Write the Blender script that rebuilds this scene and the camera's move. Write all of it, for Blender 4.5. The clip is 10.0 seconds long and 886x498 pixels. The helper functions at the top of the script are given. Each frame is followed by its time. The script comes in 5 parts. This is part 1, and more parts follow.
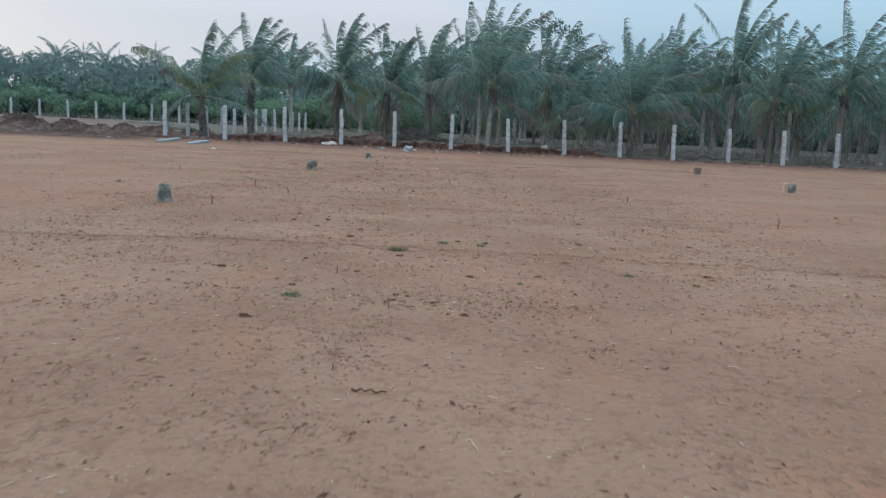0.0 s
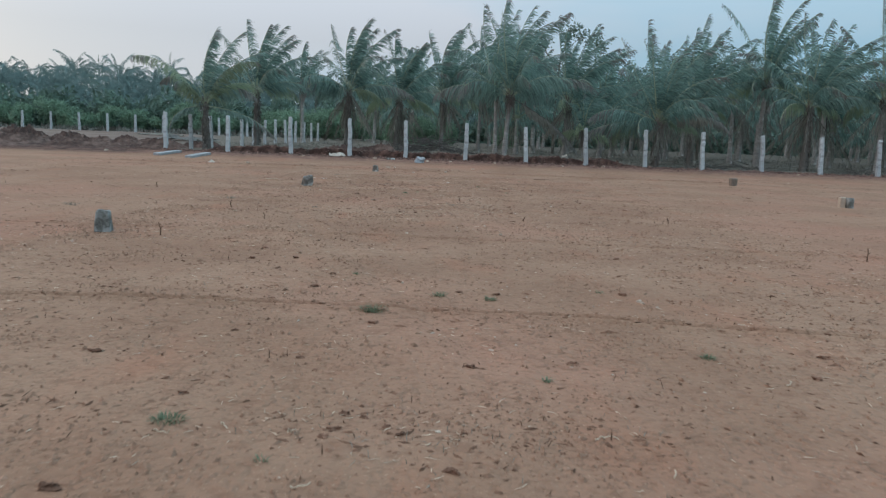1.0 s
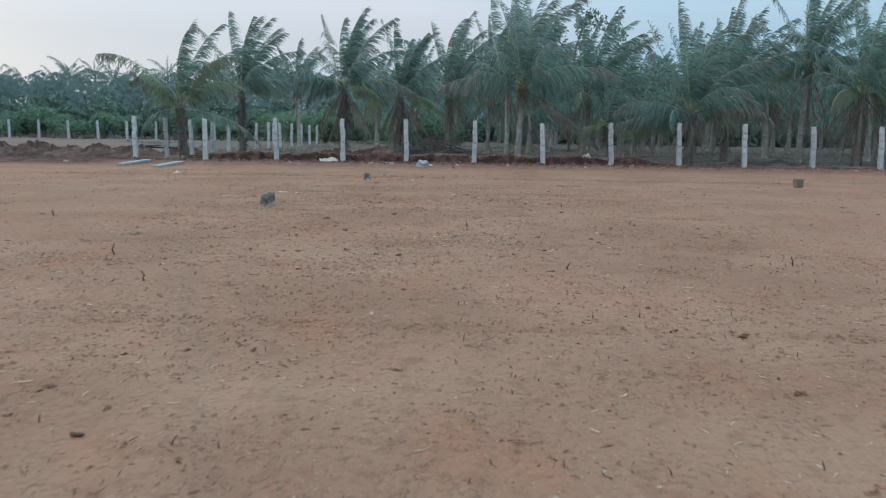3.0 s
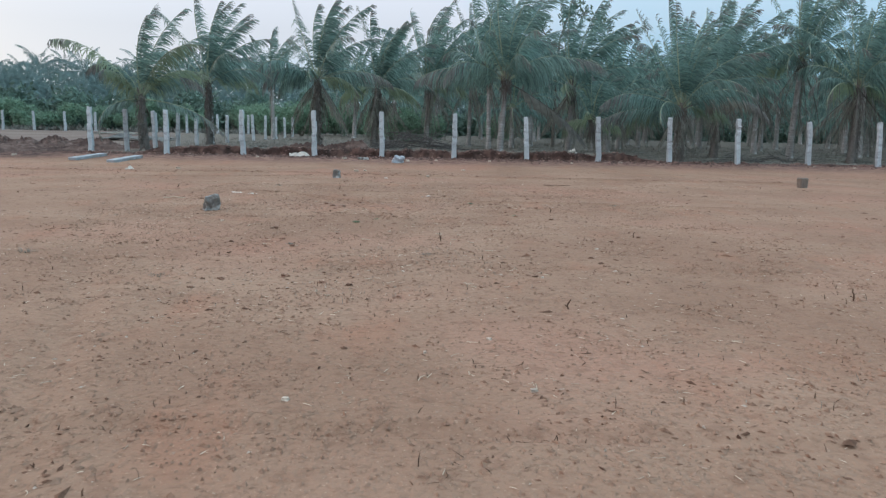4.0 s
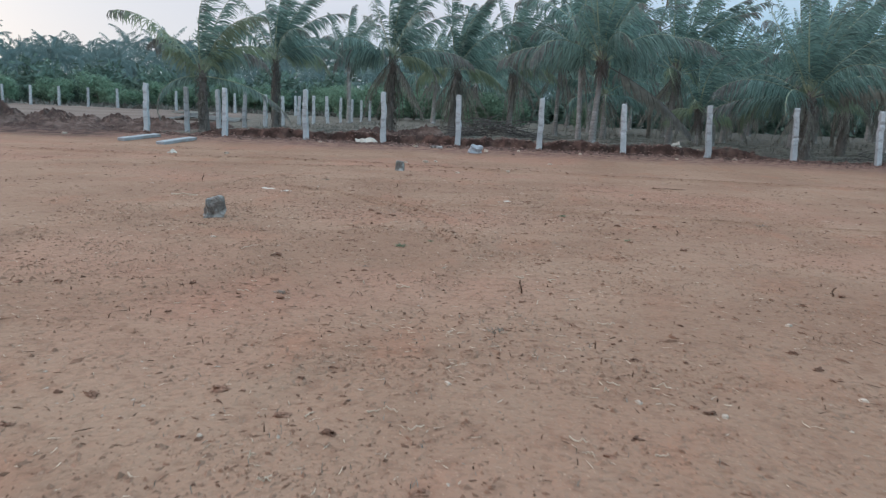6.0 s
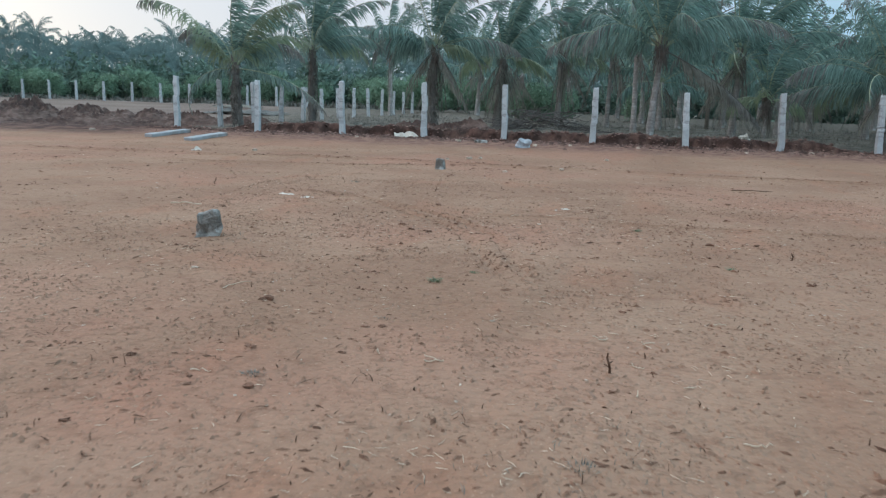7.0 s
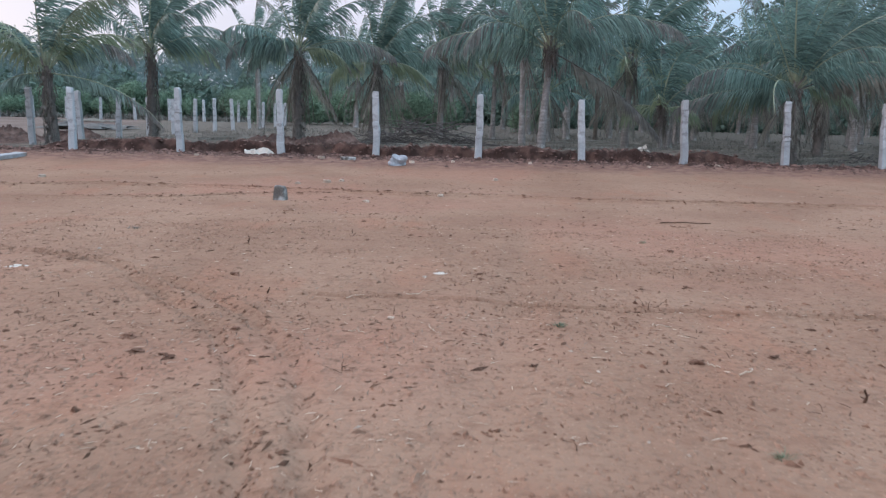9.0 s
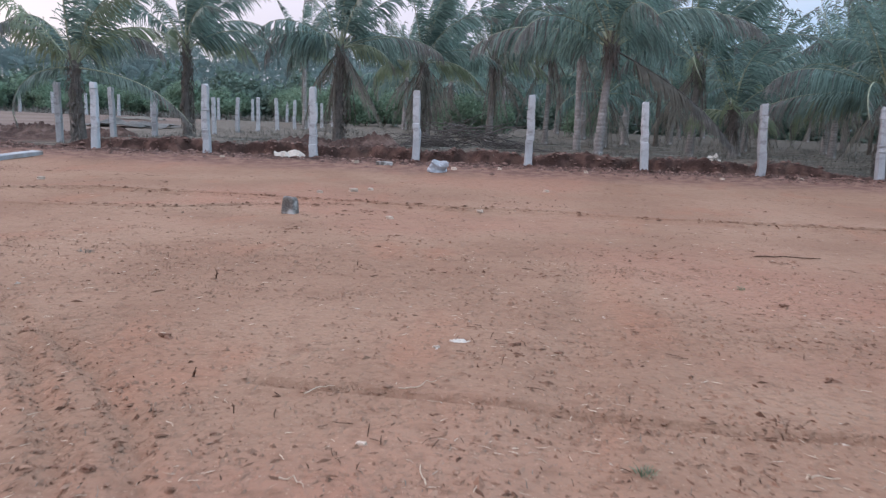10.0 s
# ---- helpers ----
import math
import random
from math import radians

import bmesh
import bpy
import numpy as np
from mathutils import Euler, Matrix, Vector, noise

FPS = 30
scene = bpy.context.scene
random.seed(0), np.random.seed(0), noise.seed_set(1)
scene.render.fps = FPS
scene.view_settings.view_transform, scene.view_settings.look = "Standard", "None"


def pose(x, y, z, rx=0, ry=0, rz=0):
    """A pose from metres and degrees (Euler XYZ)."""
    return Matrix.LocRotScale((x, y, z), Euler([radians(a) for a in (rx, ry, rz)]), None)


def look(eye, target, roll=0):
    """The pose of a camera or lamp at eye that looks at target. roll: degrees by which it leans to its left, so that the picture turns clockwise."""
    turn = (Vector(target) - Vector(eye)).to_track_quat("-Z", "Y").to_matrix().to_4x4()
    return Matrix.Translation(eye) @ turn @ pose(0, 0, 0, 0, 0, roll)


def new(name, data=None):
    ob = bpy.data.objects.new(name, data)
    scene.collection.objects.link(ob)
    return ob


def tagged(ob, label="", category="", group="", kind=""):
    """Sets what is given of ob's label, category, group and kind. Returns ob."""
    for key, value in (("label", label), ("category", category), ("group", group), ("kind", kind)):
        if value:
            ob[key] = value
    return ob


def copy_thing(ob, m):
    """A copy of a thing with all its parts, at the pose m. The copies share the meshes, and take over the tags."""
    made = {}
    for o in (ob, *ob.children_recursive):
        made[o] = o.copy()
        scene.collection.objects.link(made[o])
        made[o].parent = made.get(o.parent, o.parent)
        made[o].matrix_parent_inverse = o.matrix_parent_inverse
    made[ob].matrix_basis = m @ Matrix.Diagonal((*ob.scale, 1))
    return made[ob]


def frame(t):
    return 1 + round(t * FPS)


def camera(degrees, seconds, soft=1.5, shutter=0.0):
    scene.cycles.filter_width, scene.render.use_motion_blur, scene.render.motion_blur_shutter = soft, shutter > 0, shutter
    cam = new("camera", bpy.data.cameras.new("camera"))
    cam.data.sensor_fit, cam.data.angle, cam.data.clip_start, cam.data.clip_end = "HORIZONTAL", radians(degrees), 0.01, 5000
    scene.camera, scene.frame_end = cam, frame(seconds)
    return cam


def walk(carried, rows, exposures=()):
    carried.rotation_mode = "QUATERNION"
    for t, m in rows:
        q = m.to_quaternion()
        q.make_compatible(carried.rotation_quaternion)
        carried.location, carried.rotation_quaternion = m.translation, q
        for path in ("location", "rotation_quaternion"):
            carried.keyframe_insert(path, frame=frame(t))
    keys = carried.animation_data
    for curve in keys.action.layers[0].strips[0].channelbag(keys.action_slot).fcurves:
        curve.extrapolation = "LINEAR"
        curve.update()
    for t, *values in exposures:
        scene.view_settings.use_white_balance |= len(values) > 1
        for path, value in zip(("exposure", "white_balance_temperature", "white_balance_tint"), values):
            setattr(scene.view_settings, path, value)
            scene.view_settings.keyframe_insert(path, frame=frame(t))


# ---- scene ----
cam = camera(61.8, 10.0, soft=1.3, shutter=0.2)
PATH = [
    (0, (0.015, 0.279, 1.208), (0.095, 2.252, 0.892), 2.7),
    (0.5, (0.162, 1.352, 1.237), (0.221, 3.33, 0.945), 2.4),
    (1, (0.265, 2.421, 1.24), (0.295, 4.399, 0.946), 2.2),
    (1.5, (0.302, 3.507, 1.246), (0.306, 5.484, 0.94), 2.0),
    (2, (0.329, 4.569, 1.251), (0.331, 6.544, 0.939), 1.5),
    (2.5, (0.376, 5.442, 1.265), (0.37, 7.419, 0.963), 1.2),
    (2.7, (0.402, 5.96, 1.272), (0.392, 7.938, 0.976), 1.0),
    (3.8, (0.574, 8.366, 1.298), (0.622, 10.342, 0.995), 0.8),
    (4, (0.599, 8.579, 1.308), (0.649, 10.553, 0.995), 1.1),
    (4.5, (0.641, 9.551, 1.285), (0.663, 11.521, 0.941), 1.8),
    (5, (0.671, 10.366, 1.275), (0.648, 12.334, 0.918), 2.3),
    (5.5, (0.676, 11.134, 1.291), (0.597, 13.101, 0.933), 2.5),
    (6, (0.629, 11.947, 1.304), (0.47, 13.908, 0.949), 2.4),
    (6.2, (0.596, 12.331, 1.302), (0.399, 14.29, 0.948), 2.3),
    (7.3, (0.4, 14.309, 1.316), (0.12, 16.251, 0.926), 1.8),
    (7.5, (0.391, 14.698, 1.302), (0.126, 16.642, 0.91), 1.8),
    (8, (0.388, 15.663, 1.265), (0.213, 17.615, 0.866), 1.6),
    (8.5, (0.504, 16.518, 1.274), (0.42, 18.479, 0.888), 1.2),
    (9, (0.633, 17.536, 1.287), (0.648, 19.506, 0.945), 1.4),
    (9.5, (0.755, 18.518, 1.296), (0.74, 20.491, 0.97), 1.7),
    (10, (0.8, 19.487, 1.279), (0.68, 21.455, 0.94), 2.2),
]
EXPOSURES = [
    (0.0, -0.17, 6470, 6),
    (1.0, -0.33, 6470, 5),
    (2.0, -0.20, 6460, 5),
    (2.5, -0.24, 6460, 5),
    (4.0, -0.03, 6440, 7),
    (5.0, -0.02, 6480, 10),
    (5.5, -0.09, 6520, 12),
    (6.0, -0.10, 6450, 9),
    (7.5, 0.04, 6390, 5),
    (8.0, 0.22, 6540, 7),
    (8.5, 0.09, 6470, 11),
    (9.0, 0.07, 6500, 18),
    (9.5, 0.09, 6600, 23),
    (10.0, 0.10, 6620, 23),
]
walk(cam, [(t, look(eye, target, roll)) for t, eye, target, roll in PATH], EXPOSURES)


# ---- world and light: an overcast dusk, brighter towards the low sun ----
world = bpy.data.worlds.new("sky")
scene.world = world
world.use_nodes = True
wn, wl = world.node_tree.nodes, world.node_tree.links
wn.clear()
SUN_EL, SUN_AZ = 14.0, -52.0  # degrees above the horizon; from +y towards +x
sky = wn.new("ShaderNodeTexSky")
sky.sky_type, sky.sun_disc = "NISHITA", False
sky.sun_elevation, sky.sun_rotation = radians(SUN_EL), radians(SUN_AZ)
sky.air_density, sky.dust_density, sky.ozone_density = 1.0, 2.0, 1.5
w_co = wn.new("ShaderNodeTexCoord")
w_noise = wn.new("ShaderNodeTexNoise")
w_noise.inputs["Scale"].default_value, w_noise.inputs["Detail"].default_value = 1.6, 4.0
w_map = wn.new("ShaderNodeMapping")
w_map.inputs["Scale"].default_value = (1.0, 1.0, 3.5)
w_ramp = wn.new("ShaderNodeValToRGB")
w_ramp.color_ramp.elements[0].position, w_ramp.color_ramp.elements[1].position = 0.35, 0.7
w_ramp.color_ramp.elements[0].color = (4.8, 7.7, 10.1, 1)
w_ramp.color_ramp.elements[1].color = (8.3, 8.75, 10.1, 1)
w_mix = wn.new("ShaderNodeMix")
w_mix.data_type = "RGBA"
w_mix.inputs[0].default_value = 0.86
w_bg = wn.new("ShaderNodeBackground")
w_bg.inputs["Strength"].default_value = 0.1
w_out = wn.new("ShaderNodeOutputWorld")
wl.new(w_co.outputs["Generated"], w_map.inputs["Vector"])
wl.new(w_map.outputs["Vector"], w_noise.inputs["Vector"])
# the cloud thins towards the side away from the sun
w_side = wn.new("ShaderNodeSeparateXYZ")
w_lean = wn.new("ShaderNodeMath")
w_lean.operation = "MULTIPLY_ADD"
w_lean.inputs[1].default_value = -0.5
wl.new(w_co.outputs["Generated"], w_side.inputs[0])
wl.new(w_side.outputs["X"], w_lean.inputs[0])
wl.new(w_noise.outputs["Fac"], w_lean.inputs[2])
wl.new(w_lean.outputs[0], w_ramp.inputs["Fac"])
wl.new(sky.outputs["Color"], w_mix.inputs[6])
# an overcast dome: the cloud is brighter overhead than near the horizon
w_sep = wn.new("ShaderNodeSeparateXYZ")
w_dome = wn.new("ShaderNodeMapRange")
w_dome.inputs[1].default_value, w_dome.inputs[2].default_value = 0.12, 0.9
w_dome.inputs[3].default_value, w_dome.inputs[4].default_value = 0.9, 2.8
w_gain = wn.new("ShaderNodeVectorMath")
w_gain.operation = "SCALE"
wl.new(w_co.outputs["Generated"], w_sep.inputs[0])
wl.new(w_sep.outputs["Z"], w_dome.inputs[0])
wl.new(w_ramp.outputs["Color"], w_gain.inputs[0])
wl.new(w_dome.outputs[0], w_gain.inputs["Scale"])
wl.new(w_gain.outputs[0], w_mix.inputs[7])
wl.new(w_mix.outputs[2], w_bg.inputs["Color"])
wl.new(w_bg.outputs["Background"], w_out.inputs["Surface"])

lamp = bpy.data.lights.new("sun", "SUN")
lamp.energy, lamp.angle, lamp.color = 0.6, radians(22), (1.0, 0.88, 0.78)
sun = new("sun", lamp)
_a, _e = radians(SUN_AZ), radians(SUN_EL)
sun.matrix_world = look((0, 0, 60), (-math.sin(_a) * math.cos(_e) * 9, -math.cos(_a) * math.cos(_e) * 9, 60 - 9 * math.sin(_e)))


# ---- materials ----
def mat(name, dark, light, spot=None, scale=4.0, fine=40.0, rough=0.9, bump=0.3, rand=0.0, through_light=0.0, band=0.0, spot_scale=1.5, spot_at=0.6, spec=0.2, island=False):
    """A procedural surface: two colours mixed by noise at two scales, a third in patches, relief, variation from piece to piece."""
    m = bpy.data.materials.new(name)
    m.use_nodes = True
    n, l = m.node_tree.nodes, m.node_tree.links
    b = n["Principled BSDF"]
    b.inputs["Roughness"].default_value = rough
    b.inputs["Specular IOR Level"].default_value = spec
    co = n.new("ShaderNodeTexCoord")
    big, small = n.new("ShaderNodeTexNoise"), n.new("ShaderNodeTexNoise")
    big.inputs["Scale"].default_value, small.inputs["Scale"].default_value = scale, fine
    big.inputs["Detail"].default_value = small.inputs["Detail"].default_value = 5.0
    for t in (big, small):
        l.new(co.outputs["Object"], t.inputs["Vector"])
    add = n.new("ShaderNodeMath")
    add.operation = "MULTIPLY_ADD"
    add.inputs[1].default_value = 0.55
    half = n.new("ShaderNodeMath")
    half.operation = "MULTIPLY"
    half.inputs[1].default_value = 0.45
    l.new(big.outputs["Fac"], half.inputs[0])
    l.new(small.outputs["Fac"], add.inputs[0])
    l.new(half.outputs[0], add.inputs[2])
    ramp = n.new("ShaderNodeValToRGB")
    ramp.color_ramp.elements[0].position, ramp.color_ramp.elements[1].position = 0.34, 0.66
    ramp.color_ramp.elements[0].color, ramp.color_ramp.elements[1].color = (*dark, 1), (*light, 1)
    l.new(add.outputs[0], ramp.inputs["Fac"])
    colour = ramp.outputs["Color"]
    if spot:
        patch = n.new("ShaderNodeTexNoise")
        patch.inputs["Scale"].default_value, patch.inputs["Detail"].default_value = spot_scale, 6.0
        l.new(co.outputs["Object"], patch.inputs["Vector"])
        edge = n.new("ShaderNodeMapRange")
        edge.inputs[1].default_value, edge.inputs[2].default_value = spot_at - 0.06, spot_at + 0.1
        l.new(patch.outputs["Fac"], edge.inputs[0])
        mix = n.new("ShaderNodeMix")
        mix.data_type = "RGBA"
        mix.inputs[7].default_value = (*spot, 1)
        l.new(edge.outputs[0], mix.inputs[0])
        l.new(colour, mix.inputs[6])
        colour = mix.outputs[2]
    if rand:
        if island:
            info = n.new("ShaderNodeNewGeometry").outputs["Random Per Island"]
        else:
            info = n.new("ShaderNodeObjectInfo").outputs["Random"]
        rng = n.new("ShaderNodeMapRange")
        rng.inputs[3].default_value, rng.inputs[4].default_value = 1 - rand, 1 + rand
        l.new(info, rng.inputs[0])
        hsv = n.new("ShaderNodeHueSaturation")
        l.new(rng.outputs[0], hsv.inputs["Value"])
        l.new(colour, hsv.inputs["Color"])
        colour = hsv.outputs["Color"]
    l.new(colour, b.inputs["Base Color"])
    if bump:
        relief = n.new("ShaderNodeBump")
        relief.inputs["Strength"].default_value, relief.inputs["Distance"].default_value = bump, 0.02
        src = add.outputs[0]
        if band:
            wave = n.new("ShaderNodeTexWave")
            wave.bands_direction = "Z"
            wave.inputs["Scale"].default_value, wave.inputs["Distortion"].default_value = band, 3.0
            l.new(co.outputs["Object"], wave.inputs["Vector"])
            both = n.new("ShaderNodeMath")
            both.operation = "ADD"
            l.new(add.outputs[0], both.inputs[0])
            l.new(wave.outputs["Fac"], both.inputs[1])
            src = both.outputs[0]
        l.new(src, relief.inputs["Height"])
        l.new(relief.outputs["Normal"], b.inputs["Normal"])
    if through_light:
        tr = n.new("ShaderNodeBsdfTranslucent")
        l.new(colour, tr.inputs["Color"])
        mx = n.new("ShaderNodeMixShader")
        mx.inputs[0].default_value = through_light
        l.new(b.outputs[0], mx.inputs[1])
        l.new(tr.outputs[0], mx.inputs[2])
        l.new(mx.outputs[0], n["Material Output"].inputs["Surface"])
    return m


M_CLOD = mat("soil_clod", (0.220, 0.125, 0.083), (0.315, 0.188, 0.128), spec=0.05, rand=0.18, island=True, bump=0.4)
M_DARKCLOD = mat("dark_clod", (0.115, 0.061, 0.041), (0.235, 0.130, 0.088), scale=20, fine=90, rand=0.35, bump=0.6, spec=0.05)
M_CRUMB = mat("dark_crumb", (0.098, 0.051, 0.033), (0.235, 0.128, 0.084), rand=0.4, island=True, bump=0.3, spec=0.05)
M_STRAW = mat("straw", (0.36, 0.27, 0.19), (0.54, 0.43, 0.32), rand=0.35, island=True, bump=0.1)
M_TWIG = mat("dry_twig", (0.056, 0.031, 0.021), (0.14, 0.081, 0.054), spec=0.05, rand=0.4, island=True, bump=0.3)
M_GRASS = mat("green_grass", (0.115, 0.145, 0.09), (0.20, 0.235, 0.15), rand=0.35, island=True, bump=0, through_light=0.3)
M_DRYGRASS = mat("dry_grass", (0.12, 0.115, 0.10), (0.225, 0.21, 0.175), rand=0.4, island=True, bump=0, through_light=0.2)
M_POST = mat("granite_post", (0.33, 0.335, 0.335), (0.54, 0.545, 0.54), spot=(0.17, 0.155, 0.145), scale=3, fine=60, bump=0.7, rand=0.12, spot_scale=4, spot_at=0.6)
M_SLAB = mat("concrete", (0.25, 0.25, 0.25), (0.38, 0.38, 0.38), spot=(0.25, 0.2, 0.165), scale=4, fine=50, bump=0.4, rand=0.08)
M_STONE = mat("rough_stone", (0.09, 0.084, 0.073), (0.225, 0.214, 0.19), spot=(0.35, 0.345, 0.325), scale=9, fine=60, bump=1.0, rand=0.12, spot_scale=9, spot_at=0.52)
M_STONE2 = mat("weathered_stone", (0.085, 0.075, 0.065), (0.22, 0.195, 0.172), spot=(0.40, 0.385, 0.355), scale=9, fine=60, bump=0.9, spot_scale=7, spot_at=0.53)
M_BRICKSTONE = mat("brown_stone", (0.13, 0.10, 0.08), (0.24, 0.19, 0.155), scale=9, fine=60, bump=0.8)
M_WHITE = mat("pale_block", (0.28, 0.29, 0.305), (0.44, 0.45, 0.46), spot=(0.2, 0.19, 0.19), scale=8, fine=60, bump=0.4, spot_scale=6, spot_at=0.64)
M_CREAM = mat("cream_paper", (0.48, 0.41, 0.34), (0.66, 0.59, 0.51), scale=6, fine=40, bump=0.2)
M_CHIP = mat("pale_stone", (0.35, 0.262, 0.195), (0.53, 0.42, 0.33), scale=20, fine=90, bump=0.5, rand=0.2)
M_MOUND = mat("dug_earth", (0.05, 0.031, 0.026), (0.125, 0.078, 0.062), spot=(0.17, 0.112, 0.09), scale=2.5, fine=18, bump=0.9, spot_scale=2, spot_at=0.57)
M_RUBBLE = mat("red_rubble", (0.085, 0.045, 0.035), (0.24, 0.145, 0.115), rand=0.5, island=True, bump=0.5)
M_TRUNK = mat("palm_trunk", (0.19, 0.168, 0.152), (0.39, 0.358, 0.33), spot=(0.50, 0.475, 0.45), scale=5, fine=30, bump=0.5, band=2.6, spot_scale=3, spot_at=0.6, rand=0.15)
M_BOOT = mat("palm_fibre", (0.078, 0.067, 0.058), (0.20, 0.174, 0.152), scale=8, fine=60, bump=0.8, rand=0.2)
M_FROND = mat("palm_frond", (0.114, 0.186, 0.156), (0.222, 0.328, 0.280), scale=0.8, fine=6, rough=0.4, bump=0, rand=0.42, island=True, through_light=0.5, spec=0.6)
M_YELLOW = mat("palm_frond_yellowing", (0.165, 0.215, 0.135), (0.28, 0.335, 0.21), scale=0.8, fine=6, rough=0.45, bump=0, rand=0.2, through_light=0.5, spec=0.5)
M_DEAD = mat("palm_frond_dead", (0.165, 0.155, 0.13), (0.31, 0.29, 0.24), scale=0.8, fine=6, bump=0, rand=0.25, through_light=0.4)
M_DRYTIP = mat("palm_leaflet_withered", (0.14, 0.135, 0.125), (0.26, 0.25, 0.225), scale=0.8, fine=6, bump=0, rand=0.3, island=True, through_light=0.4)
M_RACHIS = mat("palm_rib", (0.21, 0.235, 0.15), (0.36, 0.38, 0.27), rough=0.6, bump=0.1, rand=0.2)
# distance haze is mixed into this leaf colour: greyer and bluer than palm_frond
M_FAR_HAZED = mat("hazed_palm_leaf", (0.130, 0.182, 0.170), (0.22, 0.295, 0.275), scale=0.12, fine=0.5, bump=0, rand=0.08, island=True, through_light=0.2)
M_BUSH = mat("bush_leaf", (0.135, 0.212, 0.145), (0.235, 0.335, 0.225), scale=0.5, fine=4, bump=0, rand=0.2, island=True, through_light=0.3)
M_TREE = mat("tree_leaf", (0.10, 0.148, 0.118), (0.18, 0.25, 0.195), scale=0.5, fine=4, bump=0, rand=0.3, island=True, through_light=0.25)
M_BRUSH = mat("cut_branch", (0.045, 0.04, 0.036), (0.15, 0.132, 0.118), rand=0.5, island=True, bump=0.3)
M_BARK = mat("bark", (0.09, 0.075, 0.06), (0.2, 0.17, 0.14), scale=6, fine=40, bump=0.7)


def ground_material():
    """Trodden reddish earth, redder and darker where it was dug along the fence, the bank face's shadow included in
    that dark, grey and littered under the palms.
    """
    m = bpy.data.materials.new("earth")
    m.use_nodes = True
    n, l = m.node_tree.nodes, m.node_tree.links
    b = n["Principled BSDF"]
    b.inputs["Roughness"].default_value, b.inputs["Specular IOR Level"].default_value = 0.95, 0.12
    geo = n.new("ShaderNodeNewGeometry")

    def tex(scale, detail=6.0, stretch=None):
        t = n.new("ShaderNodeTexNoise")
        t.inputs["Scale"].default_value, t.inputs["Detail"].default_value = scale, detail
        if stretch:
            mp = n.new("ShaderNodeMapping")
            mp.inputs["Scale"].default_value = stretch
            l.new(geo.outputs["Position"], mp.inputs["Vector"])
            l.new(mp.outputs["Vector"], t.inputs["Vector"])
        else:
            l.new(geo.outputs["Position"], t.inputs["Vector"])
        return t.outputs["Fac"]

    def span(value, lo, hi, a=0.0, z=1.0):
        r = n.new("ShaderNodeMapRange")
        r.interpolation_type = "SMOOTHSTEP"
        r.inputs[1].default_value, r.inputs[2].default_value, r.inputs[3].default_value, r.inputs[4].default_value = lo, hi, a, z
        l.new(value, r.inputs[0])
        return r.outputs[0]

    def blend(fac, a, c):
        x = n.new("ShaderNodeMix")
        x.data_type = "RGBA"
        l.new(fac, x.inputs[0])
        for v, slot in ((a, x.inputs[6]), (c, x.inputs[7])):
            if isinstance(v, tuple):
                slot.default_value = (*v, 1)
            else:
                l.new(v, slot)
        return x.outputs[2]

    def calc(op, a, c):
        x = n.new("ShaderNodeMath")
        x.operation = op
        for v, slot in ((a, x.inputs[0]), (c, x.inputs[1])):
            if isinstance(v, float):
                slot.default_value = v
            else:
                l.new(v, slot)
        return x.outputs[0]

    sep = n.new("ShaderNodeSeparateXYZ")
    l.new(geo.outputs["Position"], sep.inputs[0])
    wobble = calc("MULTIPLY", calc("SUBTRACT", tex(0.9), 0.5), 1.5)
    y = calc("ADD", sep.outputs["Y"], wobble)
    x = calc("ADD", sep.outputs["X"], wobble)
    crumb = tex(26.0, 8, (0.85, 1.05, 1))
    soil = blend(span(tex(0.45, 8), 0.35, 0.65), (0.246, 0.139, 0.090), (0.300, 0.180, 0.119))
    soil = blend(span(tex(1.3, 8, (1, 0.45, 1)), 0.52, 0.72, 0, 0.75), soil, (0.292, 0.142, 0.088))
    soil = blend(span(tex(0.22, 8), 0.48, 0.64, 0, 0.55), soil, (0.312, 0.153, 0.103))
    # small dark blotches: clods, and their little shadows put into the colour
    soil = blend(span(tex(6.0, 10), 0.52, 0.68, 0, 0.45), soil, (0.195, 0.101, 0.064))
    soil = blend(span(crumb, 0.52, 0.64, 0, 0.35), soil, (0.169, 0.092, 0.057))
    soil = blend(span(tex(60.0, 3), 0.63, 0.72, 0, 0.6), soil, (0.430, 0.292, 0.200))
    # dark dug earth, deepened further to paint in the shadow on the bank face
    dug = blend(span(tex(3.0, 8), 0.4, 0.65), (0.050, 0.028, 0.022), (0.125, 0.070, 0.054))
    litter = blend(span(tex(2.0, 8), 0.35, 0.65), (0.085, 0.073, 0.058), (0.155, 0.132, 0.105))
    far = blend(span(tex(0.2, 8), 0.35, 0.65), (0.135, 0.098, 0.080), (0.185, 0.138, 0.112))
    red = blend(span(tex(4.0, 8), 0.4, 0.62), (0.150, 0.080, 0.060), (0.235, 0.130, 0.094))
    base = blend(span(y, 35.7, 37.4), soil, red)
    base = blend(span(y, 37.8, 38.8), base, dug)
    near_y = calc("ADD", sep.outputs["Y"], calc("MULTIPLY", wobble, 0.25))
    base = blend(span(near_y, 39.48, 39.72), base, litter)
    # open ground beyond the end of the fence
    left = calc("MULTIPLY", span(calc("ADD", x, calc("MULTIPLY", y, 0.22)), -7.5, -3.0, 1, 0), span(y, 47, 50))
    base = blend(left, base, far)
    dugleft = calc("MULTIPLY", calc("MULTIPLY", span(x, -14.5, -12.5, 1, 0), span(y, 47, 49, 1, 0)), span(y, 35, 37.5))
    base = blend(dugleft, base, dug)
    l.new(base, b.inputs["Base Color"])
    relief = n.new("ShaderNodeBump")
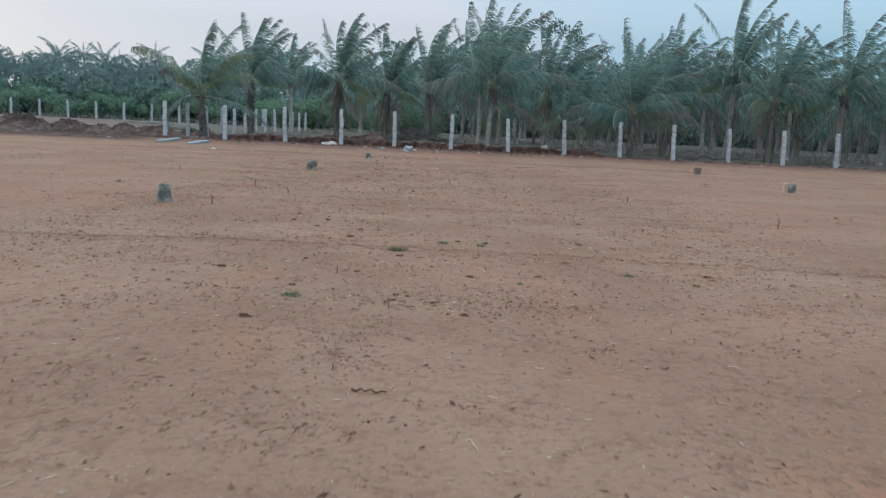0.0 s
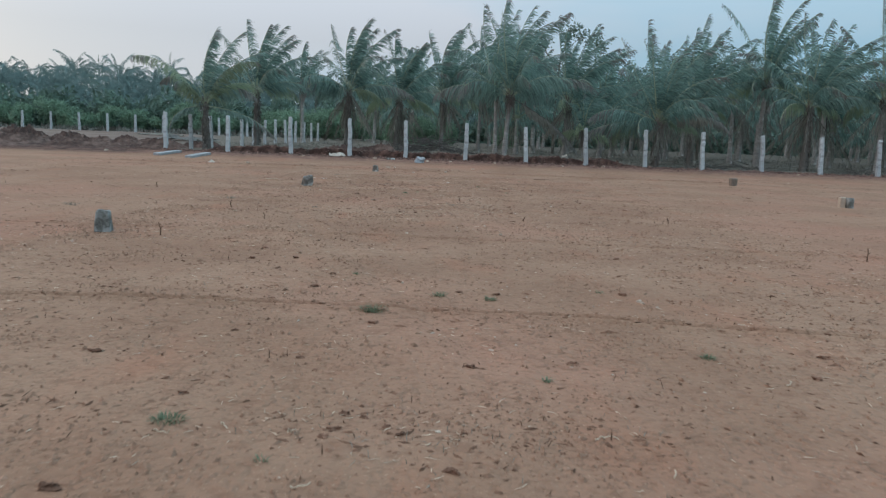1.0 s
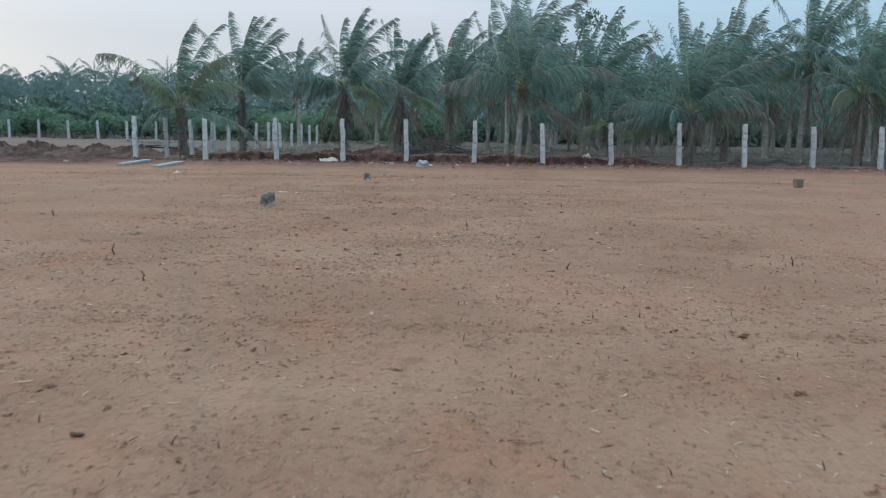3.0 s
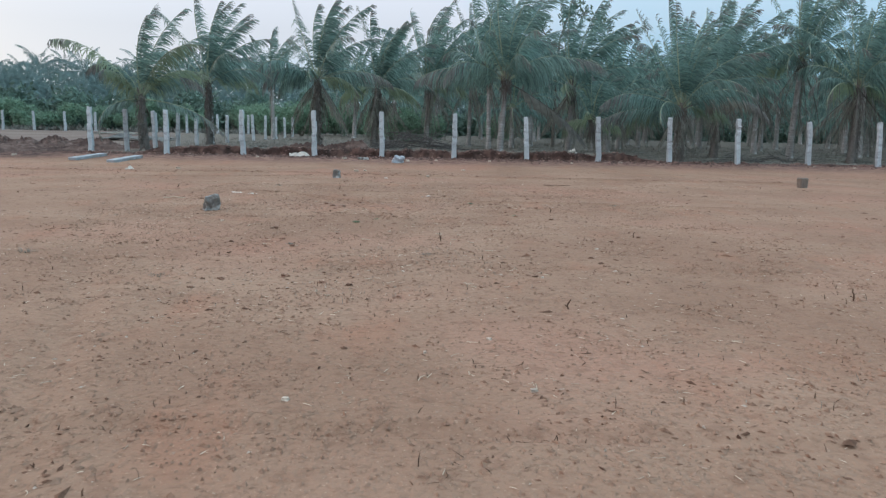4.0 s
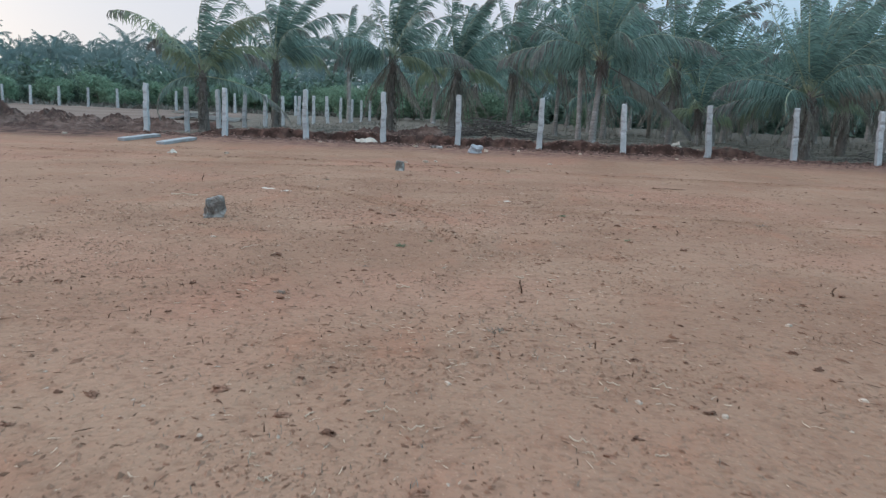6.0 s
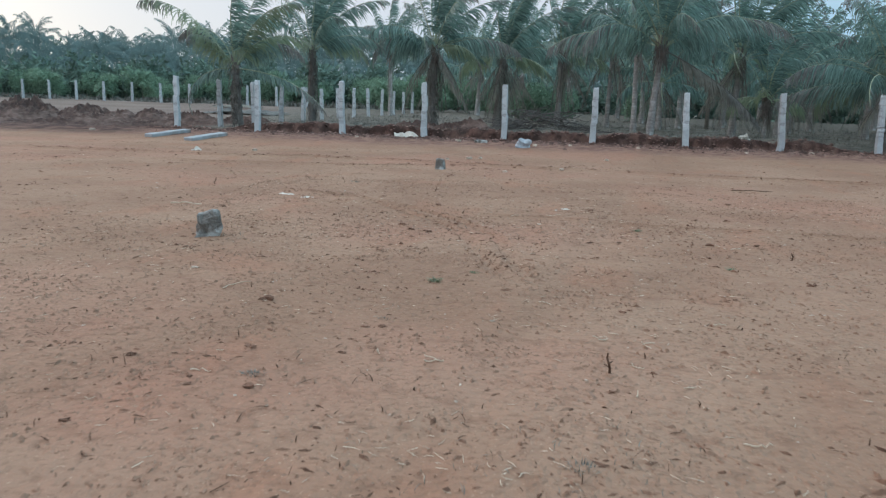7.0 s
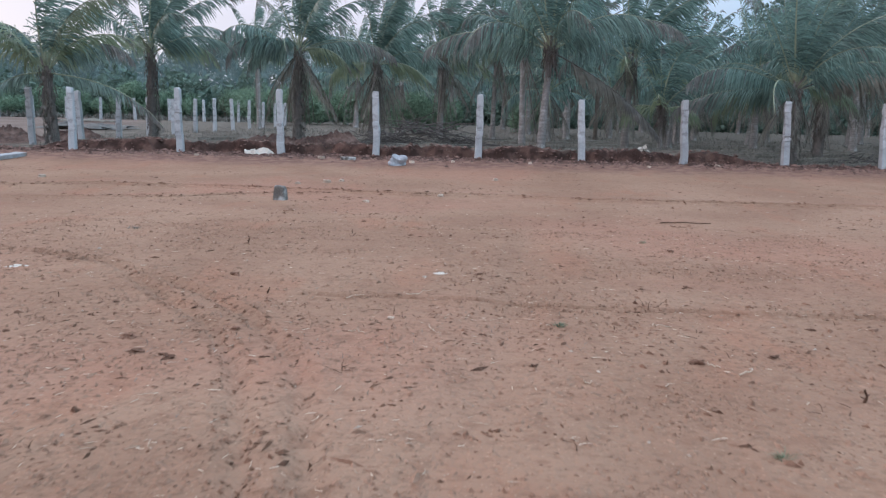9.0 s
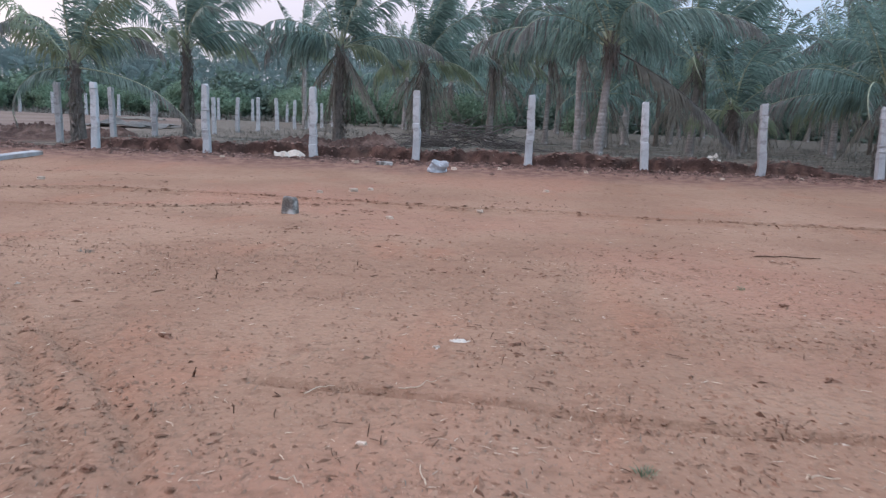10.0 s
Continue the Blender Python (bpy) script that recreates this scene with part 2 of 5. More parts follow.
    relief.inputs["Strength"].default_value, relief.inputs["Distance"].default_value = 1.0, 0.05
    h = calc("ADD", calc("MULTIPLY", tex(9.0, 10), 0.6), calc("MULTIPLY", crumb, -0.4))
    # pressed lumps and flakes, some 4 to 10 cm across
    where = span(tex(0.8, 5), 0.42, 0.62)
    h = calc("ADD", h, calc("MULTIPLY", calc("MULTIPLY", span(tex(11.0, 4), 0.50, 0.76), 0.42), where))
    h = calc("ADD", h, calc("MULTIPLY", calc("MULTIPLY", span(tex(30.0, 3), 0.56, 0.66), span(tex(1.7, 5), 0.44, 0.62)), 0.15))
    l.new(h, relief.inputs["Height"])
    l.new(relief.outputs["Normal"], b.inputs["Normal"])
    return m


M_EARTH = ground_material()


# ---- the lie of the land ----
def smooth(a, b, v):
    u = np.clip((np.asarray(v, float) - a) / (b - a), 0, 1)
    return u * u * (3 - 2 * u)


def lie(x, y):
    """Height of the ground: a flat field, a low rise to the fence, a cut bank behind it, open ground climbing slowly beyond."""
    x, y = np.asarray(x, float), np.asarray(y, float)
    z = 0.2 * smooth(34.5, 38.6, y) + 0.012 * np.maximum(0, np.minimum(y, 90) - 44)
    edge = 39.32 + 0.13 * np.sin(1.7 * x) + 0.08 * np.sin(4.3 * x + 1) + 0.05 * np.sin(9.1 * x)
    bank = smooth(-0.045, 0.045, y - edge) * smooth(-11.5, -9.5, x) * (1 - smooth(8.5, 10.5, x)) * (1 - 0.7 * smooth(41, 47, y))
    return z + (0.31 + 0.05 * np.sin(2.3 * x + 0.7)) * bank


RUTS = [  # (depth, half width, points)
    (0.062, 0.032, [(-5.5, 7.5), (-2.85, 7.71), (-1.33, 7.76), (-0.23, 7.71), (0.36, 7.68), (1.33, 7.63), (2.17, 7.44), (5.0, 7.0)]),
    (0.014, 0.10, [(-1.9, 14.0), (-1.12, 11.7), (-0.41, 9.57), (0.08, 8.19), (0.6, 6.4)]),
    (0.048, 0.036, [(-0.3, 22.86), (0.74, 22.73), (2.04, 22.58), (3.2, 22.5), (4.2, 22.4), (7.0, 22.0)]),
    (0.036, 0.042, [(0.05, 19.6), (-0.34, 21.04), (-0.48, 21.41), (-0.73, 21.92), (-1.09, 22.43), (-1.43, 22.86), (-2.25, 23.91), (-2.72, 24.11), (-3.6, 24.5)]),
    (0.036, 0.042, [(0.3, 19.5), (-0.01, 20.95), (-0.13, 21.4), (-0.32, 21.71), (-0.62, 22.29), (-0.98, 22.74), (-1.54, 23.3), (-2.22, 23.85), (-3.1, 24.3)]),
    (0.10, 0.07, [(-12, 30.2), (-9, 30.4), (-6.6, 30.5), (-6.0, 31.0), (-4.3, 31.05), (-3.1, 30.88), (-1.1, 30.65), (0.17, 30.3), (1.9, 30.4), (2.7, 30.17), (4.05, 30.04), (6.3, 30.0), (11, 29.9)]),
    (0.07, 0.06, [(-8.0, 28.6), (-5.5, 28.7), (-4.3, 28.92), (-3.4, 29.1), (-2.4, 29.9), (-1.2, 30.3)]),
    (0.018, 0.05, [(-3.0, 15.95), (0.7, 15.8), (4.5, 15.7)]),
    (0.016, 0.16, [(-0.3, 15.0), (0.06, 16.3), (0.43, 18.1), (1.09, 21.9), (1.7, 26.0)]),
    (0.014, 0.14, [(-5.2, 22.0), (-4.3, 19.5), (-2.2, 14.7), (-1.2, 11.5)]),
    (0.030, 0.06, [(-5.0, 11.8), (-1.13, 11.75), (-0.27, 11.72), (1.28, 11.64), (2.44, 11.57), (6.0, 11.3)]),
]


def to_line(x, y, pts):
    """Distance from places to a polyline."""
    best = np.full(np.shape(x), 1e9)
    for (ax, ay), (bx, by) in zip(pts, pts[1:]):
        dx, dy = bx - ax, by - ay
        u = np.clip(((x - ax) * dx + (y - ay) * dy) / (dx * dx + dy * dy), 0, 1)
        best = np.minimum(best, np.hypot(x - ax - u * dx, y - ay - u * dy))
    return best


def unevenness(x, y):
    """Hollows, humps and wheel ruts of the trodden field, on top of its lie."""
    x, y = np.asarray(x, float).ravel(), np.asarray(y, float).ravel()
    out = np.zeros(len(x))
    near = np.flatnonzero((np.abs(x) < 24) & (y > 0) & (y < 48))
    fx, fy = x[near], y[near]
    fine = np.array([0.016 * noise.noise((a * 0.8, b * 0.8, 0)) + 0.008 * noise.noise((a * 2.9, b * 2.9, 4)) + 0.005 * noise.noise((a * 6.0, b * 6.0, 9)) for a, b in zip(fx, fy)])
    cut = np.flatnonzero((fy > 38.4) & (fy < 40.4))
    if len(cut):
        fine[cut] += np.array([0.07 * noise.noise((a * 2.6, b * 2.6, 3)) + 0.08 * noise.noise((a * 6.5, b * 6.5, 7)) + 0.04 * noise.noise((a * 13, b * 13, 2)) for a, b in zip(fx[cut], fy[cut])])
    for depth, wide, pts in RUTS:
        d = to_line(fx, fy, pts)
        fine += -depth * np.exp(-((d / wide) ** 2)) + 0.4 * depth * np.exp(-(((d - 2.1 * wide) / wide) ** 2))
    out[near] = fine
    return out


def surface(x, y):
    x, y = np.asarray(x, float), np.asarray(y, float)
    return lie(x, y) + unevenness(x, y).reshape(x.shape)


def at_ground(x, y):
    return float(surface(np.array([x]), np.array([y]))[0])


def mesh_of(name, verts, faces, material, soft_shade=False):
    me = bpy.data.meshes.new(name)
    me.from_pydata([tuple(v) for v in np.asarray(verts, float)], [], [tuple(f) for f in faces] if not isinstance(faces, np.ndarray) else faces.tolist())
    if soft_shade:
        me.polygons.foreach_set("use_smooth", [True] * len(me.polygons))
    if material:
        me.materials.append(material)
    me.update()
    return me


def thing(name, me, place, label, category, group="", kind="", turn=0.0):
    ob = new(name, me)
    ob.matrix_world = pose(*place, 0, 0, turn)
    return tagged(ob, label, category, group, kind)


def part(name, me, parent, label="", m=None):
    ob = new(name, me)
    ob.parent = parent
    if m is not None:
        ob.matrix_basis = m
    return tagged(ob, label)


def steps(*spans):
    out = [spans[0][0]]
    for lo, hi, step in spans:
        k = max(1, round((hi - lo) / step))
        out += list(np.linspace(lo, hi, k + 1)[1:])
    return np.array(out)


def build_ground():
    xs = steps((-1600, -500, 300), (-500, -120, 60), (-120, -50, 10), (-50, -18, 1.2), (-18, -6, 0.2), (-6, 8, 0.07), (8, 22, 0.16), (22, 60, 2), (60, 200, 20), (200, 1600, 300))
    ys = steps((-1600, -200, 300), (-200, -10, 20), (-10, 1.5, 0.6), (1.5, 7.2, 0.048), (7.2, 7.95, 0.02), (7.95, 22.0, 0.048), (22.0, 23.4, 0.026), (23.4, 29.6, 0.07), (29.6, 31.4, 0.03), (31.4, 38.6, 0.13), (38.6, 40.0, 0.04), (40.2, 50, 0.3), (50, 130, 3), (130, 400, 30), (400, 2000, 300))
    gx, gy = np.meshgrid(xs, ys)
    z = surface(gx, gy)
    nx, ny = len(xs), len(ys)
    idx = np.arange(nx * ny).reshape(ny, nx)
    faces = np.stack([idx[:-1, :-1], idx[:-1, 1:], idx[1:, 1:], idx[1:, :-1]], -1).reshape(-1, 4)
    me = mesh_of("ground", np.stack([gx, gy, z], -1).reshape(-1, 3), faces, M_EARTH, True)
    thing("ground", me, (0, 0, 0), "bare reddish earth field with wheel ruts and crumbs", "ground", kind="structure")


build_ground()


# ---- fence posts ----
def post_mesh(seed, tall=1.8, wide=0.19, foot=0.25):
    """A rough-hewn square stone post with chipped arrises and a few saw notches."""
    r = np.random.default_rng(seed)
    levels = sorted([-foot, 0.0, tall * 0.97, tall] + list(r.uniform(0.12, 0.94, 7) * tall))
    rings, faces = [], []
    drift = np.zeros(2)
    notch = r.random() < 0.6
    full = []
    for k, h in enumerate(levels):
        full.append((h, 1.0))
        if notch and r.random() < 0.45 and 0.2 * tall < h < 0.9 * tall:
            full += [(h + 0.010, 0.93), (h + 0.022, 1.0)]
    full.sort()
    for h, s in full:
        drift = r.normal(0, 0.009, 2)
        w = wide * (1.04 - 0.12 * h / tall) * s * (0.86 if h == tall else 1)
        hw, c = w / 2, w / 2 - 0.022
        base = [(-hw, -c), (-c, -hw), (c, -hw), (hw, -c), (hw, c), (c, hw), (-c, hw), (-hw, c)]
        rings.append([(a + drift[0] + r.normal(0, 0.006), b * 0.85 + drift[1] + r.normal(0, 0.006), h + (r.normal(0, 0.012) if h == tall else 0)) for a, b in base])
    verts = np.array(rings).reshape(-1, 3)
    for k in range(len(rings) - 1):
        for j in range(8):
            faces.append((8 * k + j, 8 * k + (j + 1) % 8, 8 * k + 8 + (j + 1) % 8, 8 * k + 8 + j))
    faces.append(tuple(8 * (len(rings) - 1) + j for j in range(8)))
    return mesh_of("fence_post", verts, faces, M_POST)


def set_post(k, x, y, tall, group, lean=(0, 0), label="rough grey granite fence post standing upright in earth", wide=0.19):
    ob = new("fence_post", post_mesh(k, tall, wide))
    ob.matrix_world = pose(x, y, at_ground(x, y), lean[0], lean[1], 7 * math.sin(k * 3.1))
    tagged(ob, label, "fence post", group)


FRONT = [(-12.86, 0.0), (-9.84, 0.1), (-6.79, -1.3), (-3.91, -1.0), (-1.19, -0.7), (1.75, 0.0), (4.72, -2.9), (7.66, -3.3), (10.59, -2.8), (13.41, -2.4), (16.36, -3.0), (19.28, -2.7), (22.15, -2.5)]
for k, (x, lean) in enumerate(FRONT):
    set_post(k, x, 38.93, 1.82 + 0.03 * math.sin(5 * k), "fence posts along the field", (0.6 * math.sin(2 * k), lean))
for k in range(1, 13):
    x, y = -12.8 + 0.14 * k + 0.12 * math.sin(7 * k), 38.93 + 2.93 * k
    set_post(40 + k, x, y, 1.75 + 0.08 * math.sin(k), "posts of the fence running back from the corner", (math.sin(k), 1.5 * math.cos(2 * k)), "grey granite fence post in the row running back")
for k in range(15):
    x = -59.5 + 3.02 * k
    set_post(70 + k, x, 84.0 + 0.1 * math.sin(k), 1.9, "fence posts of the far boundary", (math.sin(3 * k), math.cos(5 * k)), "pale fence post at the far edge of the field", 0.22)


# ---- coconut palms ----
WIND = np.array([0.85, 0.25, 0.0])


def frond(r, azim, elev, length, bend, pairs=84, wind=1.0, leaflet=1.05, age=0.5, wide=0.042, segs=3, dry=0.0, shred=0.08):
    """Verts, faces and material slots of one feathered leaf: an arching rib (slot 0) with two rows of leaflets (slot 1), withered towards the tip (slot 2).
    age: 0 a stiff young leaf whose leaflets stand out, 1 an old one whose leaflets hang like a curtain."""
    n = 13
    s = np.linspace(0, 1, n)
    ang = radians(elev) - radians(bend) * s**1.6
    out = np.array([math.cos(radians(azim)), math.sin(radians(azim)), 0.0])
    dirs = np.cos(ang)[:, None] * out + np.sin(ang)[:, None] * np.array([0, 0, 1.0])
    wind = wind * r.uniform(0.5, 1.6)
    sway = np.cross(out, (0, 0, 1.0)) * r.normal(0, 0.22)
    dirs = dirs + (s**1.5)[:, None] * (wind * 0.5 * WIND + sway)
    dirs /= np.linalg.norm(dirs, axis=1)[:, None]
    spine = np.vstack([np.zeros(3), np.cumsum(dirs[:-1] * length / (n - 1), axis=0)])
    side0 = np.cross(out, (0, 0, 1.0)) + np.array([0, 0, r.normal(0, 0.4)])
    side0 /= np.linalg.norm(side0)
    verts, faces, slots = [], [], []
    for k in range(n):
        w = 0.036 * (1 - 0.88 * s[k]) + 0.003
        up = np.cross(side0, dirs[k])
        verts += [spine[k] + side0 * w, spine[k] + up * w * 0.6, spine[k] - side0 * w, spine[k] - up * w * 0.6]
    for k in range(n - 1):
        for j in range(4):
            faces.append((4 * k + j, 4 * k + (j + 1) % 4, 4 * k + 4 + (j + 1) % 4, 4 * k + 4 + j))
            slots.append(0)
    # leaflets: they stand out forward from the rib, then bend down under their weight; neighbours cling together in locks
    m = 2 * pairs
    sgn = np.where(np.arange(m) % 2 == 0, 1.0, -1.0)
    u = np.clip(0.16 + 0.84 * (np.arange(m) // 2 + r.uniform(-0.35, 0.35, m)) / pairs, 0.1, 0.996)
    lock = np.repeat(r.normal(0, 1, (m // 10 + 1, 3)), 10, axis=0)[:m]
    lone = r.normal(0, 1, (m, 3))
    f = u * (n - 1)
    i = np.minimum(f.astype(int), n - 2)
    root = spine[i] + (spine[i + 1] - spine[i]) * (f - i)[:, None]
    d = dirs[i]
    top = np.cross(np.broadcast_to(side0, d.shape), d)
    top *= np.where(top[:, 2] < 0, -1.0, 1.0)[:, None]
    q = leaflet * (0.32 + 0.68 * np.sin(math.pi * np.minimum(1, 0.14 + 0.82 * u) ** 0.85)) * r.uniform(0.62, 1.12, m) * (0.82 + 0.18 * age)
    fwd = 0.85 + 0.75 * u + 0.07 * lock[:, 0] + 0.06 * lone[:, 0]
    a = side0 * sgn[:, None] * (1.0 - 0.4 * u)[:, None] + d * fwd[:, None] + top * (0.14 - 0.34 * age) + 0.08 * lock + 0.13 * lone + 0.25 * wind * WIND
    a /= np.linalg.norm(a, axis=1)[:, None]
    pull = (0.95 + 1.9 * age) * np.exp(0.25 * lock[:, 1] + 0.25 * lone[:, 1])
    fall = np.array([0, 0, -1.0]) + (0.62 - 0.4 * age) * wind * WIND
    keep = r.random(m) > shred + 0.14 * u
    cuts = ((0, 0.66), (0.33, 1.0), (0.68, 0.75), (1.0, 0.0)) if segs == 3 else ((0, 0.66), (0.4, 1.0), (1.0, 0.0))
    p, rows = root, []
    for k, (t, w) in enumerate(cuts):
        if k:
            c = a + fall * (pull * t**1.25)[:, None]
            c /= np.linalg.norm(c, axis=1)[:, None]
            p = p + c * (q * (t - cuts[k - 1][0]))[:, None]
        e = d * (wide * 0.5 * w)
        rows += [p] if w == 0 else [p - e, p + e]
    block = np.stack(rows, 1)[keep]
    per = block.shape[1]
    old = (u[keep] + 0.12 * lone[keep, 2]) > 1 - dry
    b0 = len(verts)
    for k in range(len(block)):
        b = b0 + per * k
        for j in range(segs - 1):
            faces.append((b + 2 * j, b + 2 * j + 1, b + 2 * j + 3, b + 2 * j + 2))
        faces.append((b + per - 3, b + per - 2, b + per - 1))
        slots += [2 if old[k] else 1] * segs
    return np.concatenate([np.array(verts), block.reshape(-1, 3)]), faces, slots


def leaf_mesh(name, pieces, rib, blade):
    verts, faces, slots, off = [], [], [], 0
    for v, f, s in pieces:
        verts.append(v)
        faces += [tuple(i + off for i in q) for q in f]
        slots += s
        off += len(v)
    me = mesh_of(name, np.concatenate(verts), faces, rib)
    me.materials.append(blade)
    me.materials.append(M_DRYTIP)
    me.polygons.foreach_set("material_index", slots)
    me.update()
    return me


def trunk_mesh(r, tall, wide, lean, rings=16, sides=10, foot=0.3, bark=None):
    """A tapering ringed stem with a swollen foot, curving with its lean."""
    verts, faces = [], []
    for k in range(rings + 1):
        u = k / rings
        h = -foot + (tall + foot) * u
        w = wide * (1.0 - 0.25 * u + 0.75 * math.exp(-8 * u) * 0.8) * (1 + (0.05 if k % 2 else -0.03)) * (1 + r.normal(0, 0.02))
        for j in range(sides):
            a = 2 * math.pi * j / sides
            verts.append((lean[0] * u**1.5 + w * math.cos(a), lean[1] * u**1.5 + w * math.sin(a), h))
    for k in range(rings):
        for j in range(sides):
            faces.append((sides * k + j, sides * k + (j + 1) % sides, sides * (k + 1) + (j + 1) % sides, sides * (k + 1) + j))
    faces.append(tuple(sides * rings + j for j in range(sides)))
    return mesh_of("trunk", verts, faces, bark or M_TRUNK, True)


def boots_mesh(r, wide, count=18, long=0.42, below=0.5):
    """Old leaf bases round the top of the stem and shreds of fibre hanging from them."""
    verts, faces = [], []
    up = np.array([0, 0, 1.0])
    for k in range(count):
        a, h = k * 2.4, -below + (below + 0.3) * k / count
        o, t = np.array([math.cos(a), math.sin(a), 0]), np.array([-math.sin(a), math.cos(a), 0])
        q = long * r.uniform(0.45, 1.25)
        p = o * wide * 0.7 + up * h
        b = len(verts)
        mid = p + o * q * 0.16 + up * q * 0.5
        ends = p + o * q * r.uniform(0.25, 0.6) + up * q * r.uniform(0.55, 1.0)
        for c, w in ((p, 0.085), (mid, 0.055), (ends, 0.022)):
            verts += [c - t * w - o * w * 0.5, c + t * w - o * w * 0.5, c + t * w * 0.7 + o * w * 0.5, c - t * w * 0.7 + o * w * 0.5]
        faces += [(b + 4 * m + j, b + 4 * m + (j + 1) % 4, b + 4 * m + 4 + (j + 1) % 4, b + 4 * m + 4 + j) for m in range(2) for j in range(4)] + [(b + 8, b + 9, b + 10, b + 11)]
        for _ in range(5):
            e = p + o * 0.06 + t * r.normal(0, 0.07)
            g = e - up * q * r.uniform(0.5, 1.7) + o * r.uniform(-0.03, 0.14) + t * r.normal(0, 0.07)
            i = len(verts)
            verts += [e - t * 0.022, e + t * 0.022, e + o * 0.018, (e + g) / 2 - t * 0.016 + o * 0.03, (e + g) / 2 + t * 0.016 + o * 0.03, (e + g) / 2 + o * 0.045, g]
            faces += [(i, i + 1, i + 4, i + 3), (i + 1, i + 2, i + 5, i + 4), (i + 2, i, i + 3, i + 5), (i + 3, i + 4, i + 6), (i + 4, i + 5, i + 6), (i + 5, i + 3, i + 6)]
    return mesh_of("fibre_sheath", verts, faces, M_BOOT)


def crown_plan(r, count, length, upright):
    """Azimuth, elevation, length, bend and age of the leaves: a narrow upright sheaf of young ones, the older ones spreading and drooping."""
    rows = []
    for k in range(count):
        u = (k + 0.5) / count
        if u < 0.42:
            elev, bend = 88 - 56 * u, 14 + 50 * u
        else:
            elev, bend = 60 - (60 - upright) * (u - 0.42) / 0.58, 56 + 46 * (u - 0.42) / 0.58
        rows.append((137.5 * k + r.uniform(-22, 22), elev + r.uniform(-7, 7), length * (0.68 + 0.32 * math.sin(math.pi * min(1, u + 0.2))) * r.uniform(0.84, 1.1), bend + r.uniform(-8, 20), min(1.0, 0.10 + 0.95 * u + r.uniform(-0.12, 0.12))))
    return rows


def palm(seed, x, y, stem, length, count=20, upright=8, lean=(0.0, 0.0), wide=0.14, dead=3, yellow=2, label="", extra=(), pairs=84, shaggy=False, close=0.0):
    """A palm with every leaf a part of its own; close: how near the withered leaves hang to the stem."""
    r = np.random.default_rng(seed)
    root = new("coconut_palm")
    root.matrix_world = pose(x, y, at_ground(x, y))
    tagged(root, label or "young coconut palm with wind-swept grey-green fronds", "palm tree", "coconut palms behind the fence")
    part("trunk", trunk_mesh(r, stem, wide, lean, bark=M_BOOT if shaggy else None), root)
    top = pose(lean[0], lean[1], stem - 0.05)
    sheath = boots_mesh(r, wide, 34, 0.34, stem - 0.25) if shaggy else boots_mesh(r, wide)
    part("fibre_sheath", sheath, root, "dark brown fibrous old leaf bases", top)
    for k, (az, el, ln, be, age) in enumerate(crown_plan(r, count, length, upright)):
        old = k >= count - yellow
        me = leaf_mesh("frond", [frond(r, az, el, ln, be, pairs, wind=1.0 + 0.4 * (el > 50), age=age, dry=0.05 + 0.25 * age * r.random())], M_RACHIS, M_YELLOW if old else M_FROND)
        part("frond", me, root, "yellowing frond" if old else "", top)
    for k in range(dead):
        steep = r.uniform(-82, -40) * (1 - close) - 84 * close
        me = leaf_mesh("dead_frond", [frond(r, r.uniform(0, 360), steep, stem * r.uniform(0.75, 1.04), 20, 44, wind=0.15, age=1.0, leaflet=0.7, shred=0.3, wide=0.05)], M_BOOT, M_DEAD)
        part("dead_frond", me, root, "brown withered hanging frond", top)
    for az, el, ln, be, dry, droop in extra:
        me = leaf_mesh("dead_frond" if dry else "frond", [frond(r, az, el, ln, be, pairs + (70 if dry else 24), wind=0.15, age=1.0, leaflet=droop, wide=0.05 if dry else 0.038, dry=0.35)], M_BOOT if dry else M_RACHIS, M_DEAD if dry else M_FROND)
        part("dead_frond" if dry else "frond", me, root, "brown withered frond trailing to the ground" if dry else "", top)
    return root


palm(1, -11.4, 41.1, 2.3, 4.5, 10, 52, (-0.2, 0.0), 0.10, 4, 6, "young coconut palm with yellowish fronds beside the end post", extra=((188, -4, 2.9, 125, False, 0.55), (-8, -6, 4.2, 50, False, 0.6), (10, 48, 3.1, 115, False, 0.9), (165, 66, 3.2, 120, False, 0.9)), shaggy=True, close=0.85)
palm(2, -9.95, 45.2, 3.1, 4.6, 17, 30, (0.0, 0.1), 0.13, 4, 2, shaggy=True, close=0.7)
palm(3, -11.1, 66.2, 4.6, 4.4, 12, 18, (-0.1, 0.2), 0.14, 2, 2, "slender coconut palm with a pale stem")
palm(4, -5.1, 47.6, 3.5, 4.6, 19, 8, (0.1, 0.0), 0.17, 18, 1, "coconut palm with withered fronds hanging to the ground", extra=((182, 22, 4.0, 62, False, 1.2), (205, 30, 3.6, 130, False, 1.2), (-15, 18, 4.2, 62, False, 1.2)), shaggy=True)
palm(5, -2.3, 49.6, 3.2, 4.7, 19, 6, (0.2, 0.2), 0.17, 18, 2, "coconut palm with withered fronds hanging to the ground", shaggy=True)
palm(6, 3.85, 41.4, 3.05, 5.4, 18, 30, (0.2, 0.0), 0.125, 1, 0, "tall coconut palm with a bare leaning stem and brown trailing frond", extra=((-6, -27, 4.4, 30, True, 0.85), (176, 22, 4.2, 66, False, 1.15), (8, 32, 5.0, 70, False, 1.15), (215, 30, 4.0, 95, False, 1.1)))
palm(7, 3.7, 45.6, 3.9, 4.8, 15, 16, (-0.1, 0.1), 0.115, 2, 1)
